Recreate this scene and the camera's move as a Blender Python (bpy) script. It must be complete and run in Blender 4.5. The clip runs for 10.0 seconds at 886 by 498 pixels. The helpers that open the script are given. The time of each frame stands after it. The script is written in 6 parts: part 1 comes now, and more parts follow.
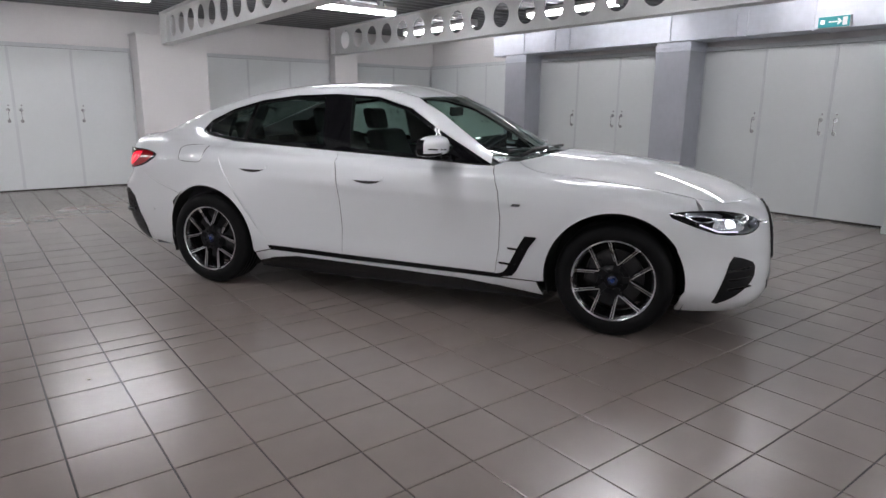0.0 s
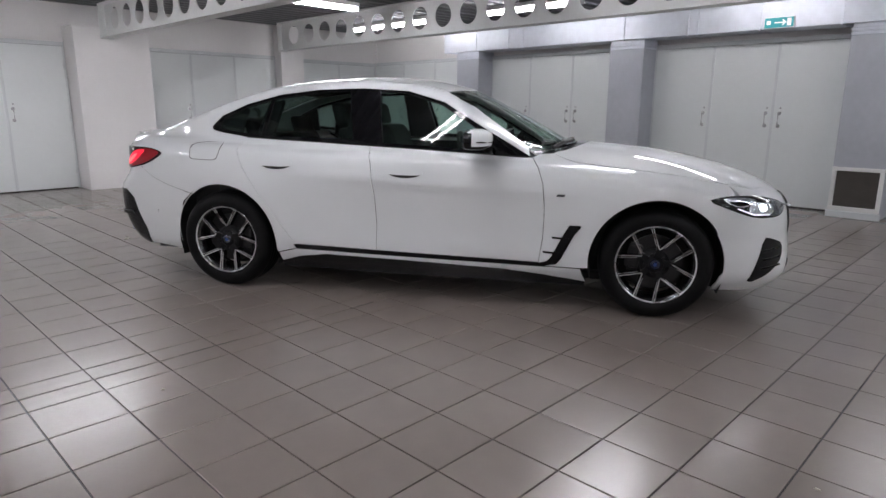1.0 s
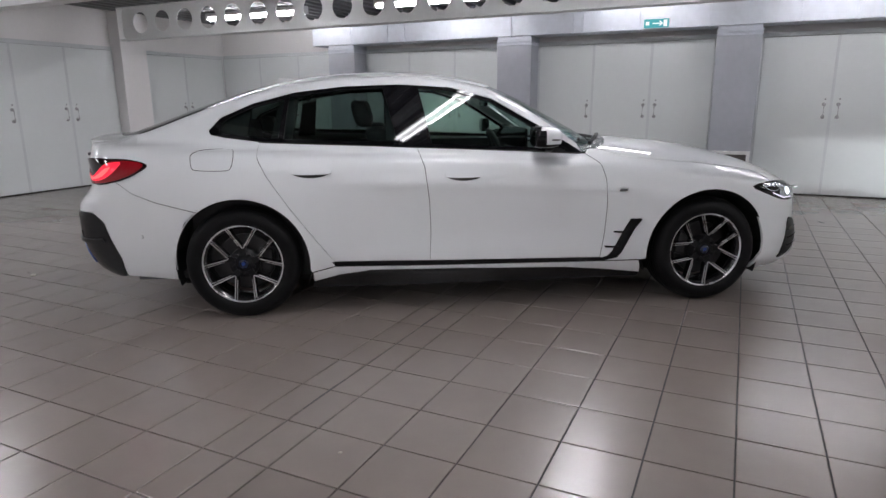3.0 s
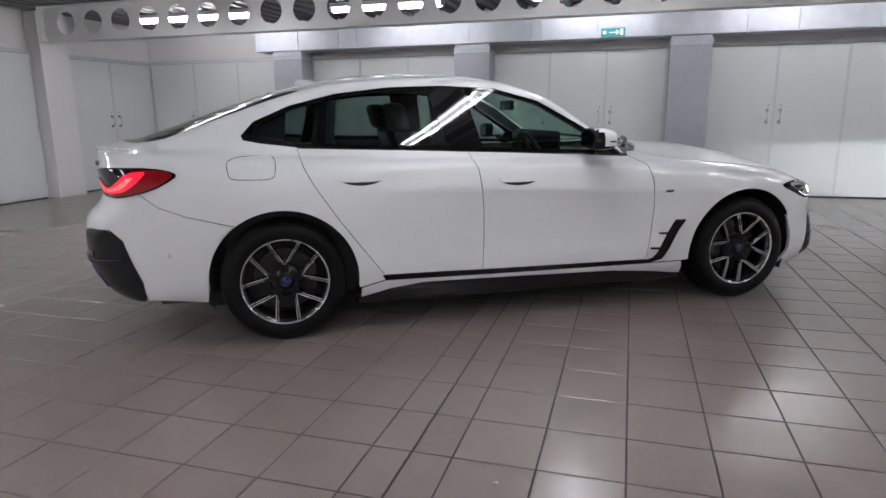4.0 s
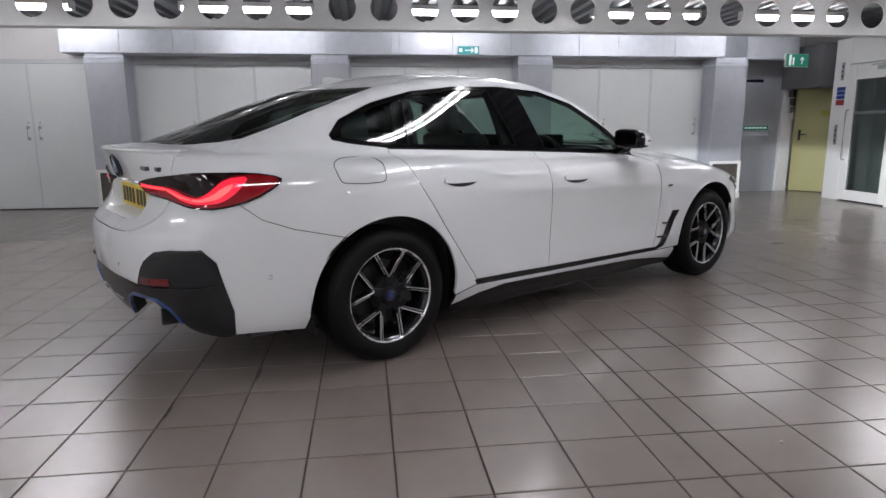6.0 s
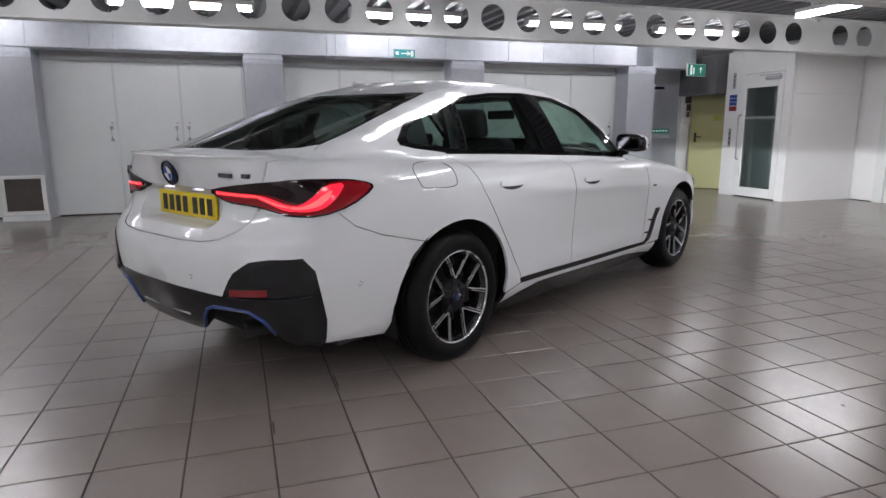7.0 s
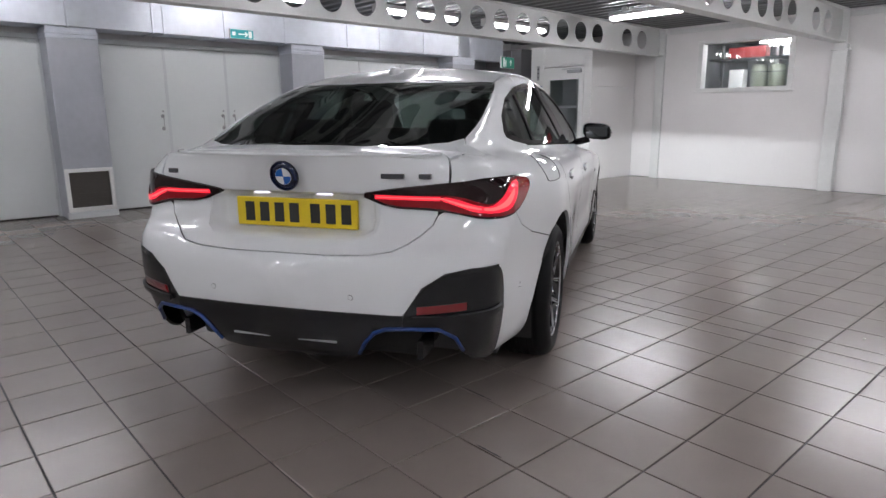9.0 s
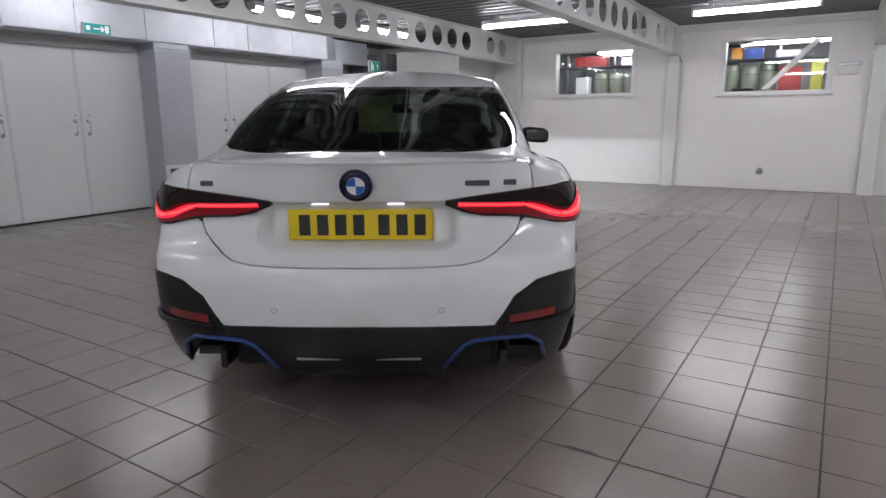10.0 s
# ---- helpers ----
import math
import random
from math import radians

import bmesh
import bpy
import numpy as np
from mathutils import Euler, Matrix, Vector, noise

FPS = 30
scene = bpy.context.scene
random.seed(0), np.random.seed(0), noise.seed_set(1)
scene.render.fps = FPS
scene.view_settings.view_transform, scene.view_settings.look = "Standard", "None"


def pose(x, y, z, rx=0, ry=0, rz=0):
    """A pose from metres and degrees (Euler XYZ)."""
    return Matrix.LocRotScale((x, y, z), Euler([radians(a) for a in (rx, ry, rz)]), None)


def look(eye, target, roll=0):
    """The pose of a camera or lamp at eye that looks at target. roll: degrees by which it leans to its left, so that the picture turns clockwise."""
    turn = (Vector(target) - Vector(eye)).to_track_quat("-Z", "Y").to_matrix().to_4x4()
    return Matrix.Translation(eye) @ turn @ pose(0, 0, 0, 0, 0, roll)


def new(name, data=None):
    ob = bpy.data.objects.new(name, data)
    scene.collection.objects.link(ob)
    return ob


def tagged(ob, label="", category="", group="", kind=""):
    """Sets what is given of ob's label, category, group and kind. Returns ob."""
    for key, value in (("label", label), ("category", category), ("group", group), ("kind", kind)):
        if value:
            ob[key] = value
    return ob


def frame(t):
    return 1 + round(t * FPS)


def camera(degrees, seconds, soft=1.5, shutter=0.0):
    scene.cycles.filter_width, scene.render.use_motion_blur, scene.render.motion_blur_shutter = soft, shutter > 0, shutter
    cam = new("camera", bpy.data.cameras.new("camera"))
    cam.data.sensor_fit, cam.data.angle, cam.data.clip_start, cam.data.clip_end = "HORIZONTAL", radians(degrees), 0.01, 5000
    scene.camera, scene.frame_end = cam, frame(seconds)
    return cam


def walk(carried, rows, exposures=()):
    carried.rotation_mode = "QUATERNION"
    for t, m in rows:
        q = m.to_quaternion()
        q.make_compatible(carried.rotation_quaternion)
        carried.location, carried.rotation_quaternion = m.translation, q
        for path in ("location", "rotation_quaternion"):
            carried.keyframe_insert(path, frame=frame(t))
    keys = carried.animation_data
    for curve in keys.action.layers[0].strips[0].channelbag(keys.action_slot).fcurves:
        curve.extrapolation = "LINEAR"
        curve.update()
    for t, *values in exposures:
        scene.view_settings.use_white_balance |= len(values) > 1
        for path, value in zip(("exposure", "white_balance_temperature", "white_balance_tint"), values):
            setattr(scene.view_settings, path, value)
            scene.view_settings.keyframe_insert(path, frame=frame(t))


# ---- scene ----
from mathutils.geometry import delaunay_2d_cdt

cam = camera(70.6, 10.0)
PATH = [
    (0, (0.114, 0.085, 1.281), (1.301, 1.633, 0.839), 0.6),
    (0.5, (-0.223, 0.331, 1.263), (1.063, 1.796, 0.814), 0.7),
    (1, (-0.515, 0.584, 1.25), (0.878, 1.948, 0.804), 0.3),
    (1.5, (-0.73, 0.89, 1.247), (0.789, 2.114, 0.806), 0.4),
    (2, (-0.96, 1.281, 1.26), (0.624, 2.411, 0.8), 0.1),
    (2.5, (-1.124, 1.654, 1.273), (0.556, 2.635, 0.807), -0.2),
    (4, (-1.383, 2.921, 1.223), (0.488, 3.479, 0.79), -0.6),
    (4.5, (-1.42, 3.345, 1.19), (0.499, 3.738, 0.787), -0.5),
    (5, (-1.5, 3.813, 1.156), (0.452, 4.027, 0.775), -0.3),
    (5.5, (-1.499, 4.302, 1.135), (0.462, 4.27, 0.742), -0.3),
    (6, (-1.469, 4.762, 1.128), (0.48, 4.524, 0.749), -0.4),
    (7.5, (-1.217, 6.08, 1.169), (0.578, 5.295, 0.768), 0.0),
    (8, (-0.984, 6.456, 1.175), (0.723, 5.505, 0.75), 0.1),
    (8.5, (-0.721, 6.77, 1.176), (0.887, 5.655, 0.762), -0.2),
    (9, (-0.391, 7.067, 1.18), (1.066, 5.762, 0.76), -0.3),
    (9.5, (-0.006, 7.365, 1.184), (1.251, 5.866, 0.77), -0.4),
    (10, (0.336, 7.613, 1.188), (1.379, 5.956, 0.777), -0.4),
]
walk(cam, [(t, look(eye, target, roll)) for t, eye, target, roll in PATH],
     exposures=((0.0, 0.04), (7.5, 0.06), (9.0, 0.05), (9.5, -0.10), (10.0, -0.12)))

# ---- light ----
world = bpy.data.worlds.new("world")
scene.world = world
world.use_nodes = True
world.node_tree.nodes["Background"].inputs["Color"].default_value = (0.6, 0.7, 0.9, 1)
world.node_tree.nodes["Background"].inputs["Strength"].default_value = 0.02
TUBE_POWER = 49.0
HEADLAMP_POWER = 430.0

# ---- materials ----
def material(name, color, rough=0.5, metal=0.0, vary=0.12, scale=3.0, grain=60.0, bump=0.0, coat=0.0, coat_rough=0.03, emit=0.0,
             emit_color=None, spots=0.0, rough_vary=0.1, random_vary=0.0, spec=0.5):
    """A principled surface whose colour and gloss wander at two scales, with fine relief."""
    m = bpy.data.materials.new(name)
    m.use_nodes = True
    t = m.node_tree
    n, k = t.nodes, t.links
    b = n["Principled BSDF"]
    b.inputs["Metallic"].default_value = metal
    b.inputs["Coat Weight"].default_value = coat
    b.inputs["Coat Roughness"].default_value = coat_rough
    b.inputs["Specular IOR Level"].default_value = spec
    if emit:
        b.inputs["Emission Color"].default_value = (*(emit_color or color), 1)
        b.inputs["Emission Strength"].default_value = emit
    where = n.new("ShaderNodeTexCoord")
    big, fine = n.new("ShaderNodeTexNoise"), n.new("ShaderNodeTexNoise")
    big.inputs["Scale"].default_value, fine.inputs["Scale"].default_value = scale, grain
    big.inputs["Detail"].default_value, fine.inputs["Detail"].default_value = 5, 3
    k.new(where.outputs["Object"], big.inputs["Vector"])
    k.new(where.outputs["Object"], fine.inputs["Vector"])
    mix = n.new("ShaderNodeMath")
    mix.operation = "MULTIPLY_ADD"
    k.new(fine.outputs["Fac"], mix.inputs[0])
    mix.inputs[1].default_value = 0.4
    k.new(big.outputs["Fac"], mix.inputs[2])
    value = mix.outputs[0]
    if random_vary:
        info = n.new("ShaderNodeObjectInfo")
        add = n.new("ShaderNodeMath")
        add.operation = "MULTIPLY_ADD"
        k.new(info.outputs["Random"], add.inputs[0])
        add.inputs[1].default_value = random_vary
        k.new(value, add.inputs[2])
        value = add.outputs[0]
    ramp = n.new("ShaderNodeMapRange")
    ramp.inputs["From Min"].default_value, ramp.inputs["From Max"].default_value = 0.4, 1.0 + random_vary
    ramp.inputs["To Min"].default_value, ramp.inputs["To Max"].default_value = 1 - vary, 1 + vary
    k.new(value, ramp.inputs["Value"])
    tint = n.new("ShaderNodeVectorMath")
    tint.operation = "SCALE"
    tint.inputs[0].default_value = color
    k.new(ramp.outputs[0], tint.inputs["Scale"])
    k.new(tint.outputs[0], b.inputs["Base Color"])
    gloss = n.new("ShaderNodeMapRange")
    gloss.inputs["From Min"].default_value, gloss.inputs["From Max"].default_value = 0.3, 0.7
    gloss.inputs["To Min"].default_value = max(0.0, rough * (1 - rough_vary))
    gloss.inputs["To Max"].default_value = min(1.0, rough * (1 + rough_vary))
    k.new(big.outputs["Fac"], gloss.inputs["Value"])
    k.new(gloss.outputs[0], b.inputs["Roughness"])
    if bump:
        relief = n.new("ShaderNodeBump")
        relief.inputs["Strength"].default_value, relief.inputs["Distance"].default_value = bump, 0.01
        k.new(mix.outputs[0], relief.inputs["Height"])
        k.new(relief.outputs[0], b.inputs["Normal"])
    return m


def glass_material(name, tint, gloss=0.12):
    """Thin tinted glass: a clear tinted pane under a mirror gloss."""
    m = bpy.data.materials.new(name)
    m.use_nodes = True
    t = m.node_tree
    n, k = t.nodes, t.links
    n.remove(n["Principled BSDF"])
    clear, shine, mix = n.new("ShaderNodeBsdfTransparent"), n.new("ShaderNodeBsdfGlossy"), n.new("ShaderNodeMixShader")
    clear.inputs["Color"].default_value = (*tint, 1)
    shine.inputs["Roughness"].default_value = 0.02
    edge, rise, add = n.new("ShaderNodeLayerWeight"), n.new("ShaderNodeMath"), n.new("ShaderNodeMath")
    rise.operation, add.operation = "POWER", "MULTIPLY_ADD"
    rise.inputs[1].default_value = 5.0
    add.inputs[1].default_value, add.inputs[2].default_value = 0.9, 0.045 + gloss * 0.1
    k.new(edge.outputs["Facing"], rise.inputs[0])
    k.new(rise.outputs[0], add.inputs[0])
    k.new(add.outputs[0], mix.inputs[0])
    k.new(clear.outputs[0], mix.inputs[1])
    k.new(shine.outputs[0], mix.inputs[2])
    k.new(mix.outputs[0], n["Material Output"].inputs["Surface"])
    return m


M = {
    "wall": material("wall_paint", (0.835, 0.82, 0.815), 0.55, vary=0.035, scale=1.2, grain=25, bump=0.10),
    "locker": material("locker_paint", (0.73, 0.76, 0.76), 0.38, vary=0.03, scale=1.5, grain=18, bump=0.03),
    "locker_frame": material("locker_frame_paint", (0.64, 0.665, 0.675), 0.4, vary=0.04, scale=2.5, grain=30),
    "galv": material("galvanised_sheet", (0.62, 0.645, 0.70), 0.50, metal=0.55, vary=0.16, scale=2.2, grain=9, bump=0.03, rough_vary=0.25),
    "galv_dull": material("dull_grey_sheet", (0.45, 0.465, 0.51), 0.45, metal=0.25, vary=0.10, scale=1.8, grain=14, bump=0.02),
    "steel": material("painted_beam_steel", (0.74, 0.75, 0.74), 0.45, vary=0.07, scale=1.4, grain=30, bump=0.04),
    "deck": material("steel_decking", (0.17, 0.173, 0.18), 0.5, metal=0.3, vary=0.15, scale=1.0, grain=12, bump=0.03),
    "grout": material("dark_grout", (0.035, 0.031, 0.029), 0.8, vary=0.35, scale=4, grain=90, bump=0.3),
    "chrome": material("chrome", (0.80, 0.80, 0.81), 0.22, metal=0.55, vary=0.03),
    "black": material("matt_black", (0.02, 0.02, 0.021), 0.5, vary=0.2),
    "mesh": material("dark_vent_mesh", (0.075, 0.065, 0.058), 0.55, vary=0.2, scale=6, grain=200, bump=0.3),
    "white_plastic": material("white_plastic", (0.8, 0.8, 0.79), 0.35, vary=0.03),
    "tube": material("fluorescent_tube", (1, 1, 1), 0.4, vary=0.0, emit=TUBE_POWER, emit_color=(0.982, 0.968, 1.025)),
    "diffuser": material("lit_lamp_diffuser", (1, 1, 1), 0.4, vary=0.0, emit=TUBE_POWER * 0.5, emit_color=(0.982, 0.968, 1.025)),
    "green": material("exit_sign_green", (0.02, 0.25, 0.27), 0.35, vary=0.04, emit=0.25, emit_color=(0.02, 0.36, 0.38)),
    "green_dark": material("exit_sign_dark_green", (0.01, 0.16, 0.11), 0.35, vary=0.04, emit=0.25, emit_color=(0.01, 0.2, 0.13)),
    "sign_white": material("sign_white", (0.8, 0.85, 0.84), 0.4, vary=0.02, emit=0.3),
    "yellow_door": material("yellow_green_door", (0.46, 0.44, 0.20), 0.4, vary=0.05, scale=2),
    "red": material("red_paint", (0.26, 0.02, 0.022), 0.4, vary=0.08),
    "blue_sign": material("blue_sign", (0.015, 0.05, 0.26), 0.4, vary=0.05),
    "yellow": material("yellow_sticker", (0.42, 0.40, 0.07), 0.4, vary=0.05),
    "orange": material("orange_box", (0.50, 0.22, 0.04), 0.5, vary=0.05),
    # Dark tone carries the dimness of the store and the passage void.
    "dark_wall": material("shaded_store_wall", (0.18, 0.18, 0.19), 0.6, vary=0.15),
    "roll": material("pale_wrapped_roll", (0.19, 0.205, 0.165), 0.35, vary=0.25, scale=5, grain=30, bump=0.1),
    "dirt": material("floor_debris", (0.12, 0.10, 0.085), 0.8, vary=0.3),
    "filler": material("dark_joint_filler", (0.035, 0.030, 0.027), 0.75, vary=0.3, scale=30, bump=0.1),
    "dirt_pale": material("pale_debris", (0.40, 0.36, 0.29), 0.8, vary=0.3, scale=40, bump=0.2),
    "clear": glass_material("window_glass", (0.93, 0.96, 0.95), 0.1),
    "door_glass": glass_material("wired_door_glass", (0.80, 0.86, 0.85), 0.9),
    # car
    "paint": material("white_car_paint", (0.785, 0.805, 0.82), 0.4, vary=0.008, coat=0.9, coat_rough=0.03, scale=1, grain=400, rough_vary=0.02, spec=0.25),
    # Serves black parts, and also the shade in gaps and recesses.
    "gap": material("panel_gap_black", (0.012, 0.012, 0.012), 0.7, vary=0.1),
    "trim": material("gloss_black_trim", (0.005, 0.005, 0.006), 0.05, vary=0.1, spec=0.3),
    "skirt": material("dark_grey_skirt", (0.010, 0.0105, 0.012), 0.24, vary=0.12, grain=300, bump=0.03, spec=0.45),
    "rubber": material("tyre_rubber", (0.005, 0.005, 0.0055), 0.55, vary=0.25, scale=9, grain=120, bump=0.06, spec=0.14),
    "alloy": material("machined_alloy", (0.62, 0.62, 0.63), 0.28, metal=1, vary=0.05, scale=8),
    "alloy_black": material("gloss_black_alloy", (0.012, 0.012, 0.013), 0.16, vary=0.1, coat=0.5),
    "hub_black": material("satin_black_hub", (0.008, 0.008, 0.009), 0.45, vary=0.1, spec=0.2),
    "disc": material("brake_disc_steel", (0.05, 0.05, 0.052), 0.45, metal=0.8, vary=0.15, scale=12),
    "blue": material("blue_accent", (0.008, 0.04, 0.19), 0.3, vary=0.05, coat=0.5),
    "lamp_red": material("red_lens", (0.13, 0.004, 0.008), 0.06, vary=0.1, spec=0.5, emit=0.10, emit_color=(0.7, 0.004, 0.012)),
    "lamp_dark": material("smoked_lens", (0.012, 0.004, 0.005), 0.05, vary=0.1),
    "reflector_red": material("red_reflector", (0.20, 0.008, 0.012), 0.12, vary=0.1, coat=1.0),
    "lamp_glow": material("lit_red_strip", (0.30, 0.01, 0.02), 0.12, vary=0.0, emit=1.0, emit_color=(1.0, 0.018, 0.05)),
    "lamp_core": material("lit_red_core", (0.30, 0.02, 0.03), 0.12, vary=0.0, emit=1.6, emit_color=(1.0, 0.10, 0.10)),
    # Dark base colour stands in for the dark view the mirrors reflect.
    "mirror": material("dark_mirror_glass", (0.07, 0.072, 0.075), 0.03, metal=1, vary=0.0),
    "lamp_white": material("lit_white_lamp", (0.9, 0.95, 1), 0.2, vary=0.0, emit=2.6, emit_color=(0.85, 0.93, 1.0)),
    "plate_light": material("lit_plate_lamp", (0.9, 0.9, 1), 0.2, vary=0.0, emit=0.9, emit_color=(0.85, 0.8, 1.0)),
    "lamp_chrome": material("lamp_chrome", (0.62, 0.65, 0.70), 0.22, metal=1, vary=0.3, scale=30, grain=90, bump=0.3),
    "lamp_grey": material("lamp_haze_grey", (0.13, 0.142, 0.16), 0.16, metal=0.35, vary=0.25, scale=25, coat=1.0),
    "plate": material("number_plate_yellow", (0.75, 0.56, 0.02), 0.35, vary=0.03),
    "interior": material("dark_interior", (0.022, 0.022, 0.024), 0.6, vary=0.2, scale=6, grain=150, bump=0.1),
    "liner": material("grey_roof_liner", (0.16, 0.165, 0.165), 0.8, vary=0.06),
    "car_glass": glass_material("tinted_car_glass", (0.58, 0.73, 0.67), 0.10),
    "privacy": glass_material("privacy_glass", (0.38, 0.47, 0.44), 0.10),
    "rear_glass": glass_material("dark_rear_glass", (0.20, 0.245, 0.23), 0.10),
    "screen_glass": glass_material("windscreen_glass", (0.60, 0.74, 0.68), 0.10),
    "privacy_lens": material("dark_projector_lens", (0.02, 0.025, 0.035), 0.05, vary=0.1, coat=1.0),
    "badge_grey": material("dark_grey_badge", (0.09, 0.092, 0.10), 0.3, metal=0.6, vary=0.1),
    "blue_quarter": material("blue_enamel", (0.02, 0.12, 0.42), 0.25, vary=0.05, coat=0.4),
    "navy": material("dark_blue_enamel", (0.004, 0.010, 0.045), 0.2, vary=0.05, coat=0.4),
    "badge_white": material("badge_white", (0.8, 0.8, 0.8), 0.25, vary=0.02, coat=0.5),
    "silver": material("satin_silver", (0.45, 0.46, 0.47), 0.3, metal=0.8, vary=0.05),
}

def tile_material(name, per_tile):
    """Glazed floor tile: each piece a shade of its own, faint cloudy wear and fine speckle."""
    m = bpy.data.materials.new(name)
    m.use_nodes = True
    t = m.node_tree
    n, k = t.nodes, t.links
    b = n["Principled BSDF"]
    where, off = n.new("ShaderNodeNewGeometry"), n.new("ShaderNodeVectorMath")
    off.inputs[1].default_value = (3.1, 7.3, 0.37)
    k.new(where.outputs["Position"], off.inputs[0])
    total = None
    for scale, detail, weight in ((1.1, 2.0, 0.24), (9.0, 2.0, 0.10), (140.0, 1.0, 0.06)):
        noise, part_of = n.new("ShaderNodeTexNoise"), n.new("ShaderNodeMath")
        noise.inputs["Scale"].default_value, noise.inputs["Detail"].default_value = scale, detail
        k.new(off.outputs[0], noise.inputs["Vector"])
        part_of.operation = "MULTIPLY_ADD"
        part_of.inputs[1].default_value, part_of.inputs[2].default_value = weight, (1 - 0.20 if total is None else 0.0)
        k.new(noise.outputs["Fac"], part_of.inputs[0])
        if total:
            k.new(total, part_of.inputs[2])
        total = part_of.outputs[0]
    rand = n.new("ShaderNodeObjectInfo" if per_tile else "ShaderNodeNewGeometry").outputs["Random" if per_tile else "Random Per Island"]
    shade = n.new("ShaderNodeMath")
    shade.operation, shade.inputs[1].default_value = "MULTIPLY_ADD", 0.07
    k.new(rand, shade.inputs[0])
    k.new(total, shade.inputs[2])
    tint = n.new("ShaderNodeVectorMath")
    tint.operation = "SCALE"
    tint.inputs[0].default_value = (0.222, 0.188, 0.169)
    k.new(shade.outputs[0], tint.inputs["Scale"])
    scuff, worn, soiled = n.new("ShaderNodeTexNoise"), n.new("ShaderNodeMapRange"), n.new("ShaderNodeVectorMath")
    scuff.inputs["Scale"].default_value, scuff.inputs["Detail"].default_value, scuff.inputs["Roughness"].default_value = 1.7, 3, 0.5
    worn.inputs["From Min"].default_value, worn.inputs["From Max"].default_value = 0.45, 0.80
    worn.inputs["To Min"].default_value, worn.inputs["To Max"].default_value = 1.0, 0.93
    soiled.operation = "SCALE"
    k.new(off.outputs[0], scuff.inputs["Vector"])
    k.new(scuff.outputs["Fac"], worn.inputs["Value"])
    k.new(tint.outputs[0], soiled.inputs[0])
    k.new(worn.outputs[0], soiled.inputs["Scale"])
    k.new(soiled.outputs[0], b.inputs["Base Color"])
    polish = n.new("ShaderNodeMapRange")
    polish.inputs["From Min"].default_value, polish.inputs["From Max"].default_value = 0.35, 0.70
    polish.inputs["To Min"].default_value, polish.inputs["To Max"].default_value = 0.24, 0.265
    k.new(scuff.outputs["Fac"], polish.inputs["Value"])
    k.new(polish.outputs[0], b.inputs["Roughness"])
    b.inputs["Specular IOR Level"].default_value = 1.0
    return m


M["tile"], M["tile_far"] = tile_material("floor_tile", True), tile_material("floor_tile_beyond", False)

# ---- mesh helpers ----
def finish(name, bm, mats, parent=None, label="", smooth=False):
    me = bpy.data.meshes.new(name)
    bm.to_mesh(me)
    bm.free()
    for m in (mats if isinstance(mats, (list, tuple)) else [mats]):
        me.materials.append(M[m])
    if smooth:
        me.shade_smooth()
    ob = new(name, me)
    if parent:
        ob.parent = parent
    if label:
        ob["label"] = label
    return ob


def part(name, bm, mat, parent, label="", smooth=False):
    return finish(name, bm, mat, parent, label, smooth)


def thing(name, at=(0, 0, 0), turn=0.0, label="", category="", group="", kind=""):
    e = new(name)
    e.matrix_basis = pose(*at, 0, 0, turn)
    return tagged(e, label, category, group, kind)


def box(bm, lo, hi, bevel=0.0, seg=1, mat=0):
    r = bmesh.ops.create_cube(bm, size=1)
    v = r["verts"]
    for p in v:
        p.co = Vector(((lo[i] if p.co[i] < 0 else hi[i]) for i in range(3)))
    f = list({f for p in v for f in p.link_faces})
    if bevel:
        e = list({e for p in v for e in p.link_edges})
        out = bmesh.ops.bevel(bm, geom=e + v, offset=bevel, segments=seg, profile=0.6, affect="EDGES")
        f = list(set(f) & set(bm.faces)) + list(out["faces"])
    for x in f:
        if x.is_valid:
            x.material_index = mat
    return bm


def a_box(lo, hi, bevel=0.0, seg=1):
    return box(bmesh.new(), lo, hi, bevel, seg)


def rod(bm, a, b, r, n=12, r2=None, caps=True):
    a, b = Vector(a), Vector(b)
    d = b - a
    m = Matrix.Translation((a + b) / 2) @ d.to_track_quat("Z", "Y").to_matrix().to_4x4()
    return bmesh.ops.create_cone(bm, cap_ends=caps, segments=n, radius1=r, radius2=r if r2 is None else r2, depth=d.length, matrix=m)["verts"]


def bent(bm, pts, r, n=10):
    """A bent bar through points: one ring at each, joined."""
    pts = [Vector(p) for p in pts]
    rings = []
    for i, p in enumerate(pts):
        d = (pts[min(i + 1, len(pts) - 1)] - pts[max(i - 1, 0)]).normalized()
        q = d.to_track_quat("Z", "Y")
        rings.append([bm.verts.new(p + q @ Vector((r * math.cos(a), r * math.sin(a), 0))) for a in (2 * math.pi * k / n for k in range(n))])
    for a, b in zip(rings, rings[1:]):
        for k in range(n):
            bm.faces.new((a[k], a[(k + 1) % n], b[(k + 1) % n], b[k]))
    bm.faces.new(rings[0][::-1]), bm.faces.new(rings[-1])
    return bm


def lathe(bm, profile, n=32, axis="y", mat=0):
    """Turn a profile of (radius, offset) round an axis."""
    rows = []
    for r, o in profile:
        row = []
        for k in range(n):
            a = 2 * math.pi * k / n
            c = (r * math.cos(a), o, r * math.sin(a)) if axis == "y" else (r * math.cos(a), r * math.sin(a), o)
            row.append(bm.verts.new(c))
        rows.append(row)
    for a, b in zip(rows, rows[1:]):
        for k in range(n):
            f = bm.faces.new((a[k], a[(k + 1) % n], b[(k + 1) % n], b[k]))
            f.material_index = mat
    return bm


